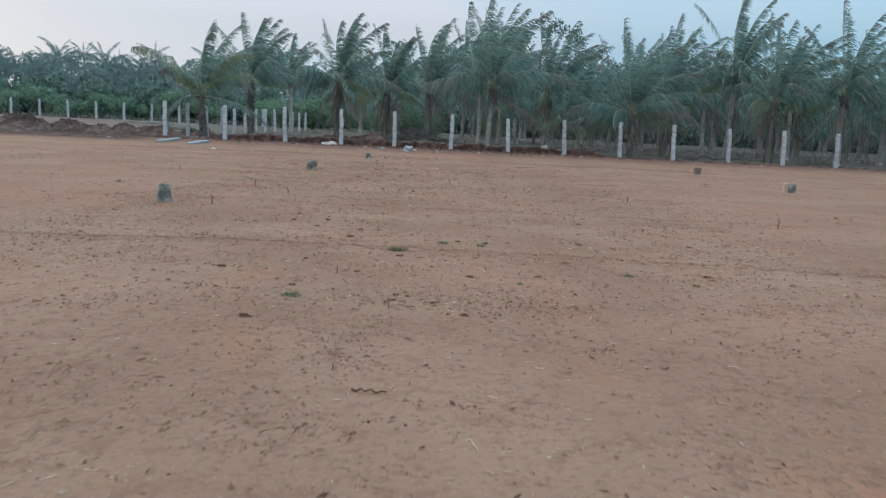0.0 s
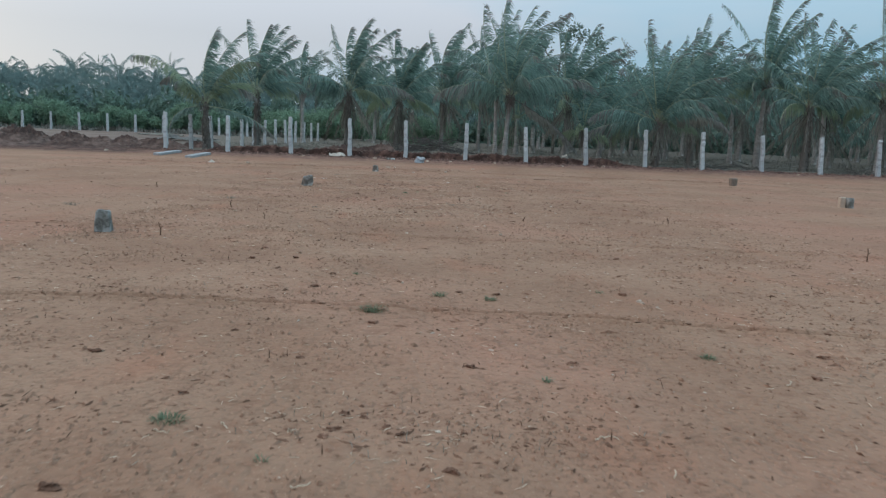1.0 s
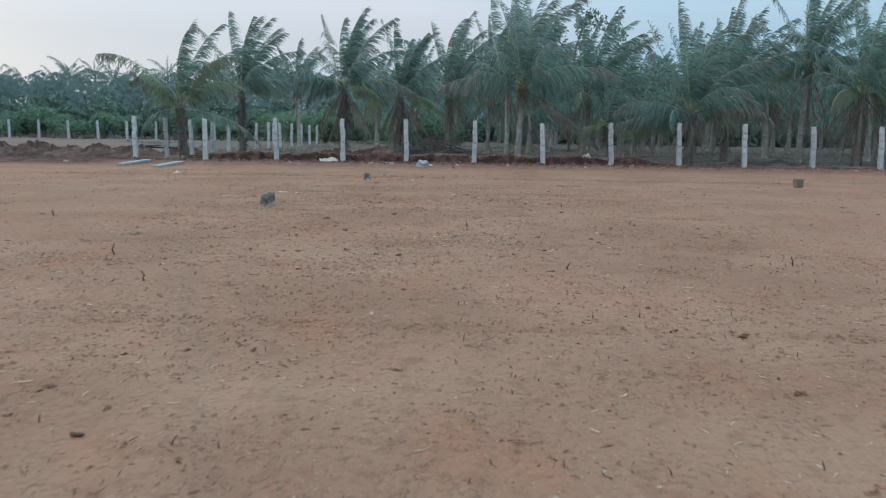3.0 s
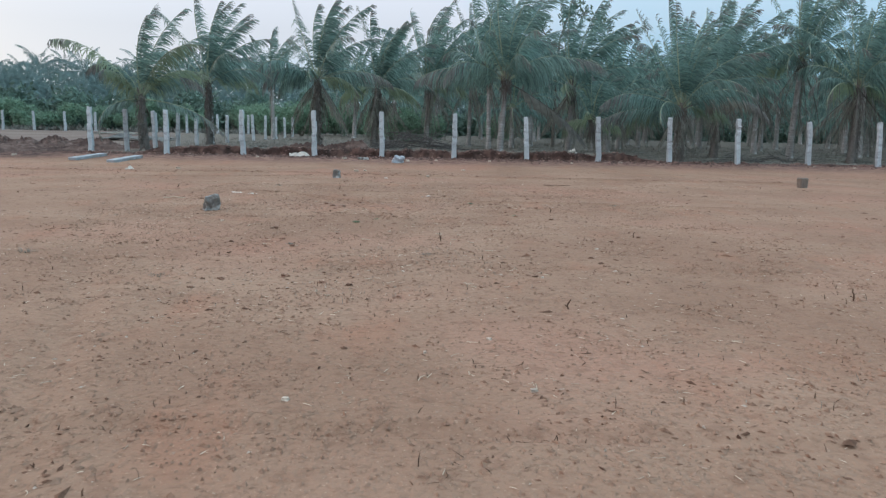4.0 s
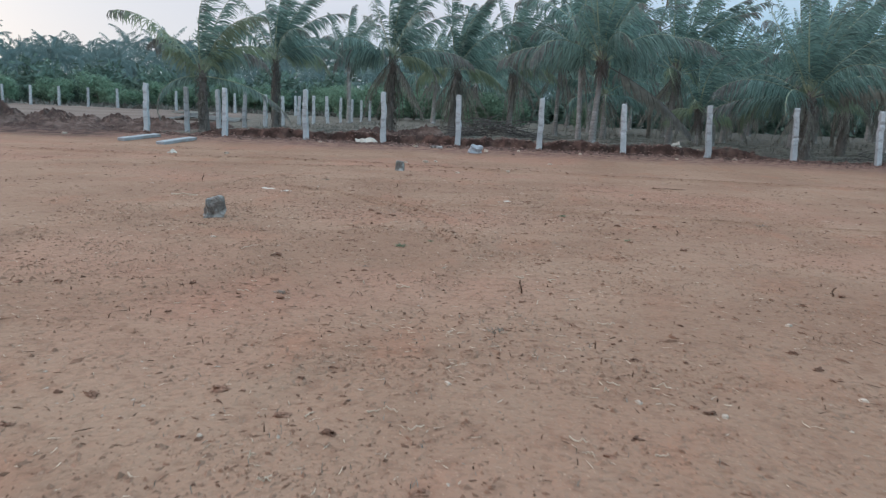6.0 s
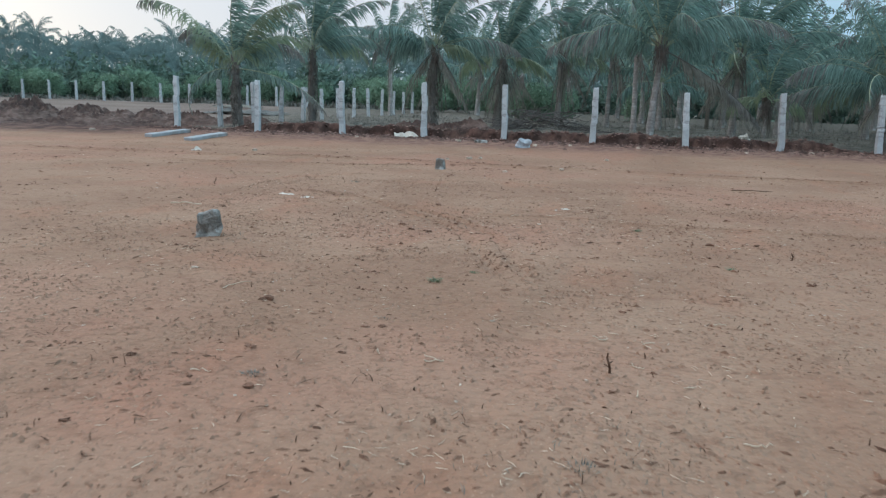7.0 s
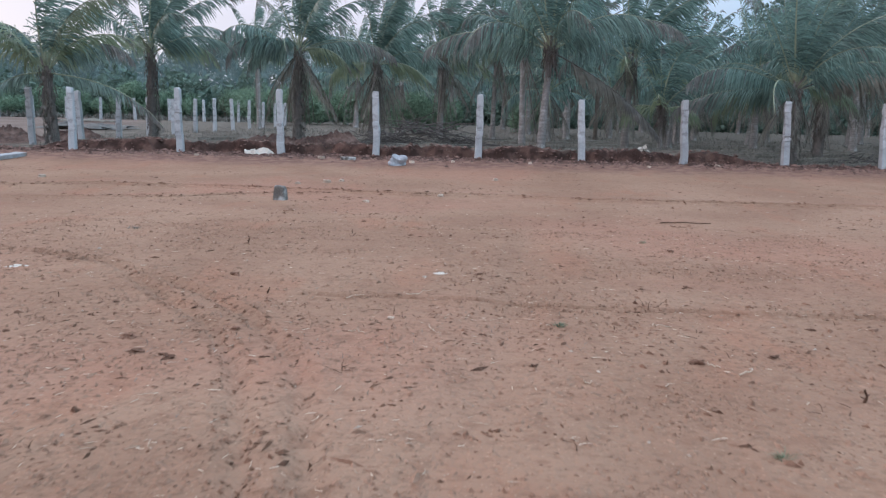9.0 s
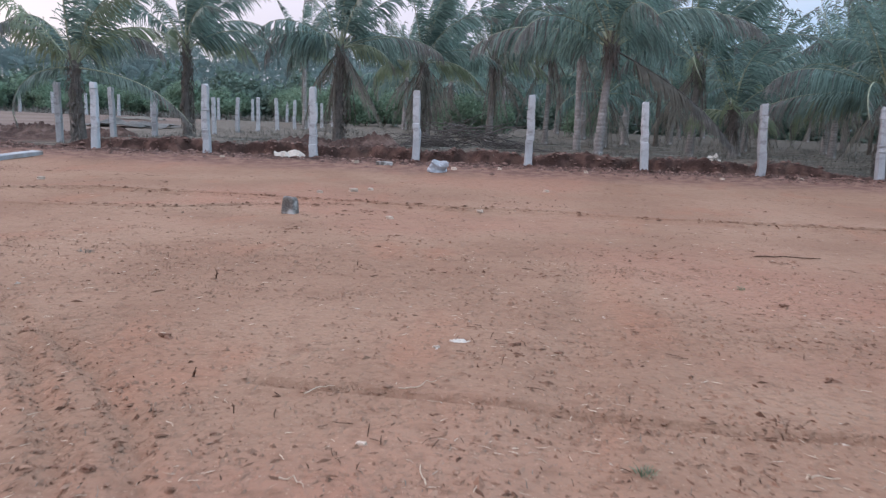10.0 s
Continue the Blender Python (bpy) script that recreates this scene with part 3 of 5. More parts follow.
palm(8, 11.78, 41.2, 2.3, 5.2, 23, 10, (-0.05, 0.0), 0.15, 5, 2, "coconut palm with a short stem behind a post", extra=((-25, 25, 4.0, 95, True, 0.9), (195, 22, 4.4, 62, False, 1.1), (170, 4, 3.8, 40, False, 1.0)), shaggy=True, pairs=92)
palm(9, 19.9, 42.0, 3.4, 4.9, 22, 14, (0.1, 0.1), 0.16, 12, 2, shaggy=True, pairs=92)
palm(10, 19.6, 47.2, 4.9, 5.3, 23, 10, (0.2, 0.0), 0.16, 9, 2, pairs=92)
palm(11, 24.6, 43.2, 3.9, 5.4, 23, 10, (0.1, 0.1), 0.17, 9, 1, pairs=92)
palm(12, 15.4, 46.6, 3.3, 5.2, 23, 6, (0.0, 0.1), 0.15, 14, 2, shaggy=True, pairs=92)
palm(13, 8.0, 47.4, 3.3, 5.2, 22, 6, (0.1, 0.0), 0.14, 9, 2, pairs=92)
palm(14, 8.6, 44.6, 1.5, 2.8, 10, 12, (0.0, 0.0), 0.07, 2, 3, "small young coconut palm with a thin stem", pairs=44)
palm(15, 0.6, 53.5, 3.6, 5.2, 22, 6, (0.1, 0.0), 0.15, 10, 1, pairs=92)
palm(16, 29.0, 42.4, 3.4, 5.3, 22, 10, (0.0, 0.1), 0.16, 9, 1, pairs=92)
palm(17, 3.2, 54.5, 4.2, 4.9, 18, 6, (0.1, 0.0), 0.12, 6, 1, "slender coconut palm in the shade behind the fence")


# ---- the plantation behind: each palm with a stem and a joined crown ----
def crown_mesh(seed, count=22, length=4.9, pairs=34, upright=-12, blade=None, dead=9):
    r = np.random.default_rng(seed)
    pieces = [frond(r, az, el, ln, be, pairs, wide=0.066, age=age, dry=0.15 * age) for az, el, ln, be, age in crown_plan(r, count, length, upright)]
    me = leaf_mesh("crown", pieces, M_RACHIS, blade or M_FROND)
    old = [frond(r, r.uniform(0, 360), r.uniform(-78, -40), length * r.uniform(0.45, 0.62), 24, 30, wind=0.2, age=1.0, leaflet=0.8, wide=0.06, segs=2, shred=0.25) for _ in range(dead)]
    return me, leaf_mesh("skirt", old, M_BOOT, M_DEAD)


def palm_model(seed, stem, blade=None):
    r = np.random.default_rng(seed)
    root = new("coconut_palm")
    tagged(root, "coconut palm in the shaded plantation rows", "palm tree", "coconut palms of the plantation")
    part("trunk", trunk_mesh(r, stem, 0.17, (0.2 * math.sin(seed), 0.1)), root)
    crown, skirt = crown_mesh(seed, 21, 5.2, 46, -8, blade)
    top = pose(0.2 * math.sin(seed), 0.1, stem - 0.05)
    part("crown", crown, root, "", top)
    part("skirt", skirt, root, "brown withered hanging fronds", top)
    return root


MODELS = [palm_model(101 + k, st) for k, st in enumerate((2.6, 3.1, 3.6, 4.2))]
PLACES = []
rg = np.random.default_rng(7)
for row, y in enumerate((52.5, 58.5, 64.5, 71, 78, 86)):
    for col in range(13 if row < 4 else 15):
        x = 5.5 + 5.2 * col + (row % 2) * 2.4 + rg.uniform(-0.8, 0.8)
        if abs(x / (y - 5)) < 0.85:
            PLACES.append((x, y + rg.uniform(-0.9, 0.9), 0.92 + 0.018 * row))
PLACES += [(-1.8, 60.5, 0.95), (-5.5, 72.0, 1.0), (1.5, 76.0, 1.0), (-1.0, 84.0, 1.1), (-7.5, 82.0, 1.05), (30.5, 48.5, 1.0), (25.2, 50.5, 1.0), (35.5, 45.0, 1.0)]
for k, (x, y, s) in enumerate(PLACES):
    spot = pose(x, y, at_ground(x, y), 0, 0, rg.uniform(-35, 35)) @ Matrix.Diagonal((s, s, s, 1))
    if k < len(MODELS):
        MODELS[k].matrix_world = spot
    else:
        made = copy_thing(MODELS[k % len(MODELS)], pose(x, y, at_ground(x, y), 0, 0, rg.uniform(-35, 35)))
        made.scale = (s, s, s)


# ---- far grove ----
def far_grove():
    """The distant wood of palms: many crowns of long arching leaves on thin stems, and low leafy growth between them."""
    r = np.random.default_rng(31)
    crowns = []
    for k in range(4):
        vs, fs, off = [], [], 0
        for j in range(17):
            az, el, ln, be, age = 137.5 * j + r.uniform(-20, 20), 76 - 6.4 * j + r.uniform(-8, 8), 4.3 * r.uniform(0.8, 1.15), 64 + 2.2 * j + r.uniform(-10, 15), 0.62 + 0.02 * j
            v, f, _ = frond(r, az, el, ln, be, 38, wide=0.068, wind=0.8, leaflet=0.95, age=age, segs=2)
            vs.append(v)
            fs += [tuple(i + off for i in q) for q in f]
            off += len(v)
        crowns.append((np.concatenate(vs), fs))
    verts, faces, off = [], [], 0
    for row, (y, lo, hi) in enumerate(((101, 1.6, 3.6), (106, 3.0, 5.8), (112, 4.6, 7.8), (119, 5.4, 9.0), (127, 5.8, 10.2))):
        for k in range(44):
            x = -92 + 4.2 * k + r.uniform(-1.6, 1.6)
            if (row == 0 and x > -14 and r.random() < 0.3):
                continue
            yy = y + r.uniform(-2.2, 2.2)
            stem = r.uniform(lo, hi)
            base = np.array([x, yy, at_ground(x, yy)])
            t = base + (0.3 * r.normal(), 0, stem)
            cv, cf = crowns[int(r.integers(4))]
            a, s = r.uniform(0, 6.28), r.uniform(0.85, 1.15)
            turn = np.array([[math.cos(a), -math.sin(a), 0], [math.sin(a), math.cos(a), 0], [0, 0, 1]])
            w = 0.17
            for j in range(4):
                b, c = math.pi / 2 * j, math.pi / 2 * (j + 1)
                verts.append(np.array([base + (w * math.cos(b), w * math.sin(b), -0.2), base + (w * math.cos(c), w * math.sin(c), -0.2), t + (w * math.cos(c), w * math.sin(c), 0), t + (w * math.cos(b), w * math.sin(b), 0)]))
                faces.append((off, off + 1, off + 2, off + 3))
                off += 4
            verts.append(cv @ turn.T * s + t)
            faces += [tuple(i + off for i in q) for q in cf]
            off += len(cv)
    me = mesh_of("palm_grove", np.concatenate(verts), faces, M_FAR_HAZED)
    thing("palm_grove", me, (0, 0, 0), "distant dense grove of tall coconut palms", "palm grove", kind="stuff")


far_grove()


def undergrowth():
    """Low leafy scrub that closes the view under the plantation's crowns."""
    r = np.random.default_rng(41)
    n = 66000
    x, y = r.uniform(-92, 92, n), np.where(np.arange(n) < 40000, r.uniform(93, 100, n), r.uniform(133, 140, n))
    tall = np.where(y < 110, 3.4, 9.0) + 1.1 * np.sin(x * 0.9) + 0.8 * np.sin(x * 2.3 + 1) + 0.5 * np.sin(y * 3 + x * 4.1)
    z = r.random(n) ** 0.8 * np.maximum(tall, 0.8) + lie(x, y)
    p = np.stack([x, y, z], -1)
    a, b = r.normal(0, 1, (n, 3)), r.normal(0, 1, (n, 3))
    a /= np.linalg.norm(a, axis=1)[:, None]
    b /= np.linalg.norm(b, axis=1)[:, None]
    q = r.uniform(0.3, 0.6, n)[:, None]
    v = np.stack([p - a * q, p + b * q * 0.5, p + a * q, p - b * q * 0.5], 1).reshape(-1, 3)
    me = mesh_of("undergrowth", v, np.arange(4 * n).reshape(-1, 4), M_TREE)
    thing("undergrowth", me, (0, 0, 0), "dense dark green scrub behind the palm rows", "undergrowth", kind="stuff")


undergrowth()


# ---- bushes ----
def bush_mesh(seed, wide=2.6, tall=3.0, leaves=1500, size=0.2, lumps=9):
    """Leaves scattered in the shells of several lumps, with gaps and loose sprays."""
    r = np.random.default_rng(seed)
    verts, faces = [], []
    centres = [(r.uniform(-0.6, 0.6) * wide, r.uniform(-0.5, 0.5) * wide, tall * r.uniform(0.2, 0.75), r.uniform(0.5, 1.0)) for _ in range(lumps)]
    for k in range(leaves):
        cx, cy, cz, s = centres[k % lumps]
        d = r.normal(0, 1, 3)
        d /= np.linalg.norm(d)
        p = np.array([cx, cy, cz]) + d * np.array([wide * 0.42, wide * 0.42, tall * 0.30]) * s * r.uniform(0.6, 1.12)
        if p[2] < 0.05:
            continue
        a = r.normal(0, 1, 3) + d * 0.5
        a /= np.linalg.norm(a)
        b = np.cross(a, d + r.normal(0, 0.4, 3))
        b /= np.linalg.norm(b) + 1e-6
        q = size * r.uniform(0.6, 1.3)
        i = len(verts)
        verts += [p - a * q, p + b * q * 0.35, p + a * q, p - b * q * 0.35]
        faces.append((i, i + 1, i + 2, i + 3))
    return mesh_of("foliage", verts, faces, M_BUSH)


def stems_mesh(seed, wide, tall, count=7):
    r = np.random.default_rng(seed)
    verts, faces = [], []
    for k in range(count):
        a = r.uniform(0, 6.28)
        e = np.array([math.cos(a) * wide * r.uniform(0.1, 0.5), math.sin(a) * wide * r.uniform(0.1, 0.5), tall * r.uniform(0.5, 0.8)])
        i = len(verts)
        for p, w in ((np.array([0.05 * math.cos(a), 0.05 * math.sin(a), -0.1]), 0.035), (e, 0.01)):
            verts += [p + (w, 0, 0), p + (0, w, 0), p + (-w, 0, 0), p + (0, -w, 0)]
        faces += [(i + j, i + (j + 1) % 4, i + 4 + (j + 1) % 4, i + 4 + j) for j in range(4)]
    return mesh_of("bush_stems", verts, faces, M_BARK)


def bush_model(seed, wide, tall, leaves, size):
    root = new("bush")
    tagged(root, "dense green leafy bush along the boundary", "bush", "bushes of the far hedge")
    part("stem_cluster", stems_mesh(seed, wide, tall), root)
    part("foliage", bush_mesh(seed, wide, tall, leaves, size), root)
    return root


BUSHES = [bush_model(201 + k, 2.6, 2.9 + 0.35 * k, 3600, 0.15) for k in range(3)]
spots = [(-78 + 3.0 * k + rg.uniform(-0.8, 0.8), 91 + rg.uniform(-1.8, 2.5)) for k in range(23)] + [(-14 + 2.7 * k + rg.uniform(-0.6, 0.6), 79 + rg.uniform(-2, 2)) for k in range(6)]
spots += [(-0.9, 60.2), (0.9, 61.4), (-2.6, 66.0), (6.5, 68.0)]
for k, (x, y) in enumerate(spots):
    m = pose(x, y, at_ground(x, y), 0, 0, rg.uniform(0, 360))
    s = rg.uniform(0.85, 1.15) if y > 70 else 0.72
    if k < 3:
        BUSHES[k].matrix_world = m
        ob = BUSHES[k]
    else:
        ob = copy_thing(BUSHES[k % 3], m)
    ob.scale = (s, s, s)


# ---- a broad-leaved tree among the palms ----
def branching_tree(x, y, tall, seed):
    r = np.random.default_rng(seed)
    root = new("tree")
    root.matrix_world = pose(x, y, at_ground(x, y))
    tagged(root, "slender broad-leaved tree with sparse foliage above the palms", "tree")
    verts, faces, tips = [], [], []

    def limb(p, q, w0, w1):
        i = len(verts)
        for c, w in ((p, w0), ((p + q) / 2 + r.normal(0, 0.06, 3), (w0 + w1) / 2), (q, w1)):
            verts.extend(c + np.array([w * math.cos(a), w * math.sin(a), 0]) for a in np.arange(6) * math.pi / 3)
        for k in range(2):
            faces.extend((i + 6 * k + j, i + 6 * k + (j + 1) % 6, i + 6 * k + 6 + (j + 1) % 6, i + 6 * k + 6 + j) for j in range(6))

    def grow(p, d, ln, w, depth):
        q = p + d * ln
        limb(p, q, w, w * 0.65)
        if depth == 0:
            tips.append(q)
            return
        for _ in range(3):
            e = d + r.normal(0, 0.55, 3) + np.array([0.1, 0, 0.1])
            e /= np.linalg.norm(e)
            grow(q, e, ln * r.uniform(0.2, 0.3) * (1 if depth == 3 else 2.6), w * 0.6, depth - 1)

    grow(np.array([0, 0, -0.2]), np.array([0.02, 0, 1.0]), tall * 0.66, 0.12, 3)
    part("trunk", mesh_of("trunk", verts, faces, M_BARK), root)
    lv, lf = [], []
    for t in tips:
        for _ in range(34):
            p = t + r.normal(0, 0.24, 3)
            a = r.normal(0, 1, 3)
            a /= np.linalg.norm(a)
            b = np.cross(a, r.normal(0, 1, 3))
            b /= np.linalg.norm(b) + 1e-6
            i = len(lv)
            lv += [p - a * 0.15, p + b * 0.06, p + a * 0.15, p - b * 0.06]
            lf.append((i, i + 1, i + 2, i + 3))
    part("foliage", mesh_of("foliage", lv, lf, M_TREE), root)


branching_tree(8.9, 57.5, 9.7, 5)
branching_tree(20.5, 60.0, 8.0, 8)


# ---- heaps of dug earth beyond the end of the fence ----
def mound(seed, x, y, wide, deep, tall):
    n = 44
    verts, faces = [], []
    for j in range(n + 1):
        for i in range(n + 1):
            u, v = 2 * i / n - 1, 2 * j / n - 1
            d = math.hypot(u, v)
            h = max(0.0, 1 - d**2.6) * (0.72 + 0.5 * noise.noise((u * 1.6 + seed, v * 1.6, 0.3))) + 0.34 * noise.noise((u * 5 + seed, v * 5, 2)) * max(0, 1 - d)
            h += 0.24 * noise.noise((u * 9, v * 9 + seed, 8)) * max(0, 1 - d * d)
            h += 0.34 * noise.noise((u * 19, v * 19 + seed, 5)) * max(0, 1 - d * d)
            verts.append((u * wide, v * deep, tall * h - 0.05))
    for j in range(n):
        for i in range(n):
            k = j * (n + 1) + i
            faces.append((k, k + 1, k + n + 2, k + n + 1))
    verts = np.array(verts)
    verts[:, 2] += surface(x + verts[:, 0], y + verts[:, 1]) - at_ground(x, y)
    thing("soil_mound", mesh_of("soil_mound", verts, faces, M_MOUND), (x, y, at_ground(x, y)), "heap of loose dark red dug earth on the ground", "soil mound", "heaps of dug earth")


for k, (x, y, w, d, h) in enumerate([(-19.6, 44.2, 2.3, 1.6, 0.72), (-17.3, 44.5, 1.9, 1.3, 0.56), (-15.3, 44.8, 1.8, 1.2, 0.55), (-18.4, 43.2, 1.5, 1.0, 0.4), (-21.0, 45.4, 2.0, 1.3, 0.6), (-22.4, 43.6, 1.9, 1.6, 0.9), (-25.6, 44.0, 2.2, 1.6, 0.8), (-13.4, 46.2, 1.4, 1.0, 0.5), (-16.8, 39.2, 3.0, 1.1, 0.30), (-21.0, 38.6, 2.8, 1.2, 0.34), (-14.6, 40.6, 1.6, 0.9, 0.26), (-29.0, 44.5, 2.4, 1.6, 0.9), (-4.0, 40.2, 1.3, 0.5, 0.28), (-2.7, 40.0, 1.2, 0.5, 0.38)]):
    mound(k + 1, x, y, w, d, h)


# ---- stones, slabs and litter ----
def block_mesh(name, seed, sx, sy, sz, material, taper=0.85, rough=0.06, cuts=3, top=0.0):
    """A rough broken block: a bevelled, subdivided box with knocked-off corners."""
    r = np.random.default_rng(seed)
    bm = bmesh.new()
    bmesh.ops.create_cube(bm, size=1.0)
    bmesh.ops.bevel(bm, geom=bm.edges[:], offset=0.09, segments=1, affect="EDGES")
    bmesh.ops.subdivide_edges(bm, edges=bm.edges[:], cuts=cuts, use_grid_fill=True)
    for v in bm.verts:
        u = v.co.z + 0.5
        k = 1 + (taper - 1) * u
        n1 = noise.noise((v.co.x * 1.7 + seed * 3.1, v.co.y * 1.7, v.co.z * 1.7))
        n2 = noise.noise((v.co.x * 5 + seed, v.co.y * 5 + 3, v.co.z * 5))
        f = 1 + rough * 2.2 * n1 + rough * 0.8 * n2
        v.co = Vector((v.co.x * sx * k * f, v.co.y * sy * k * f, (v.co.z + 0.5) * sz * (1 + rough * n1) + top * v.co.x * u))
    me = bpy.data.meshes.new(name)
    bm.to_mesh(me)
    bm.free()
    me.materials.append(material)
    return me


def rest(name, me, x, y, label, category, turn=0.0, group="", sink=0.02):
    return thing(name, me, (x, y, at_ground(x, y) - sink), label, category, group, "", turn)


rest("marker_stone", block_mesh("marker_stone", 3, 0.185, 0.165, 0.28, M_STONE, 0.80, 0.05), -3.65, 11.22, "grey-blue hewn marker stone set upright in bare earth", "stone", 12, "plot marker stones", 0.03)
rest("marker_stone", block_mesh("marker_stone", 25, 0.22, 0.20, 0.25, M_STONE2, 0.74, 0.30, 4, top=0.03), -2.82, 20.46, "broken grey marker stone with a pale chipped top", "stone", 20, "plot marker stones", 0.03)
rest("marker_stone", block_mesh("marker_stone", 17, 0.19, 0.18, 0.25, M_STONE2, 0.80, 0.10), -1.86, 29.2, "squat dark grey marker stone on bare earth", "stone", -10, "plot marker stones", 0.03)
rest("marker_stone", block_mesh("marker_stone", 9, 0.15, 0.15, 0.27, M_STONE, 0.98, 0.05), 9.99, 19.62, "mossy grey marker stone beside a pale one", "stone", 10, "plot marker stones", 0.03)
rest("marker_stone", block_mesh("marker_stone", 10, 0.13, 0.13, 0.28, M_CHIP, 0.95, 0.05), 9.85, 19.7, "pale whitish marker stone beside a mossy one", "stone", 0, "plot marker stones", 0.03)
rest("marker_stone", block_mesh("marker_stone", 11, 0.19, 0.18, 0.29, M_BRICKSTONE, 1.25, 0.04), 10.66, 28.15, "brown marker stone widening towards its top", "stone", 5, "plot marker stones", 0.03)


def slab_mesh(seed, long, wide, thick):
    bm = bmesh.new()
    bmesh.ops.create_cube(bm, size=1.0)
    bmesh.ops.scale(bm, vec=(long, wide, thick), verts=bm.verts)
    bmesh.ops.subdivide_edges(bm, edges=[e for e in bm.edges if abs(e.verts[0].co.x - e.verts[1].co.x) > 0.1], cuts=6)
    for v in bm.verts:
        v.co += Vector((0, noise.noise((v.co.x * 3 + seed, 0, v.co.z)) * 0.02, thick / 2 + noise.noise((v.co.x * 2, seed, v.co.y)) * 0.012))
    bmesh.ops.bevel(bm, geom=bm.edges[:], offset=0.012, segments=1, affect="EDGES")
    me = bpy.data.meshes.new("stone_post")
    bm.to_mesh(me)
    bm.free()
    me.materials.append(M_SLAB)
    return me


for k, (x, y, long, turn) in enumerate([(-11.9, 36.5, 1.8, 77), (-10.35, 36.0, 1.8, 79)]):
    rise = at_ground(x, y + long / 2) - at_ground(x, y - long / 2)
    slab = new("stone_post", slab_mesh(k, long, 0.32, 0.11))
    slab.matrix_world = pose(x, y, at_ground(x, y) - 0.005, 0, -math.degrees(math.atan2(rise, long)), turn)
    tagged(slab, "unused grey stone post lying flat on the earth", "stone post", "posts lying by the fence")


def sheet_mesh(name, seed, sx, sy, high, material, n=18, peak=1.5, thick=0.006):
    """A crumpled sheet with folds, lying on the ground."""
    r = np.random.default_rng(seed)
    verts, faces = [], []
    for j in range(n + 1):
        for i in range(n + 1):
            u, v = 2 * i / n - 1, 2 * j / n - 1
            e = 1 + 0.3 * noise.noise((3 * u + seed, 3 * v, 1))
            h = high * max(0, (0.55 + abs(noise.noise((u * peak + seed, v * peak, 0))) * 1.4 + 0.5 * abs(noise.noise((u * 4, v * 4, seed)))) * (1 - 0.85 * (u * u + v * v) / 2) - 0.12)
            verts.append((u * sx / 2 * e, v * sy / 2 * e, h + 0.004))
    m = len(verts)
    verts += [(a, b, max(0.0, c - thick)) for a, b, c in verts]
    w = n + 1
    for j in range(n):
        for i in range(n):
            k = j * w + i
            faces += [(k, k + 1, k + w + 1, k + w), (m + k + w, m + k + w + 1, m + k + 1, m + k)]
    rim = [i for i in range(w)] + [j * w + n for j in range(1, w)] + [n * w + i for i in range(n - 1, -1, -1)] + [j * w for j in range(n - 1, 0, -1)]
    faces += [(m + a, m + b, b, a) for a, b in zip(rim, rim[1:] + rim[:1])]
    return mesh_of(name, verts, faces, material)


# this first one is a pale angular stone-like block, not a sack
rest("pale_lump", block_mesh("pale_lump", 33, 0.46, 0.34, 0.29, M_WHITE, 0.55, 0.34, 5), -0.43, 36.8, "pale grey angular stone-like block lying on the earth", "sack", 15)
rest("paper_scrap", sheet_mesh("paper_scrap", 5, 0.78, 0.40, 0.20, M_CREAM), -4.5, 38.75, "crumpled cream paper sheet lying by a post", "paper", 8)
rest("pale_lump", sheet_mesh("pale_lump", 8, 0.36, 0.26, 0.20, M_CREAM, 14), 6.85, 40.45, "small crumpled white plastic bag on the bank", "bag", 40)
rest("paper_scrap", sheet_mesh("paper_scrap", 9, 0.24, 0.18, 0.08, M_CREAM, 12), -8.42, 31.45, "small crumpled whitish paper scrap on the field", "paper", 20)
rest("paper_scrap", sheet_mesh("paper_scrap", 12, 0.26, 0.12, 0.03, M_CREAM, 10), -3.28, 23.85, "pale torn paper strip on the field", "paper", -15, "torn strips")
rest("paper_scrap", sheet_mesh("paper_scrap", 13, 0.17, 0.09, 0.03, M_CREAM, 10), -2.90, 23.65, "pale torn paper strip on the field", "paper", 10, "torn strips")
rest("dry_leaf", sheet_mesh("dry_leaf", 14, 0.13, 0.08, 0.03, M_CREAM, 10), 0.66, 23.72, "pale curled dry leaf on bare earth", "leaf", 10)
rest("dry_leaf", sheet_mesh("dry_leaf", 15, 0.06, 0.05, 0.02, M_CREAM, 8), 0.54, 23.55, "pale curled dry leaf on bare earth", "leaf", 70)
thing("tarpaulin", sheet_mesh("tarpaulin", 21, 4.0, 2.0, 0.2, M_DEAD, 22), (-26.0, 74.0, at_ground(-26, 74)), "dull grey-brown sheet spread on the far ground", "tarpaulin")
thing("tarpaulin", sheet_mesh("tarpaulin", 22, 4.6, 2.6, 0.3, M_DRYTIP, 22), (-18.4, 58.0, at_ground(-18.4, 58)), "pale grey sheet spread on the ground behind the fence", "tarpaulin")

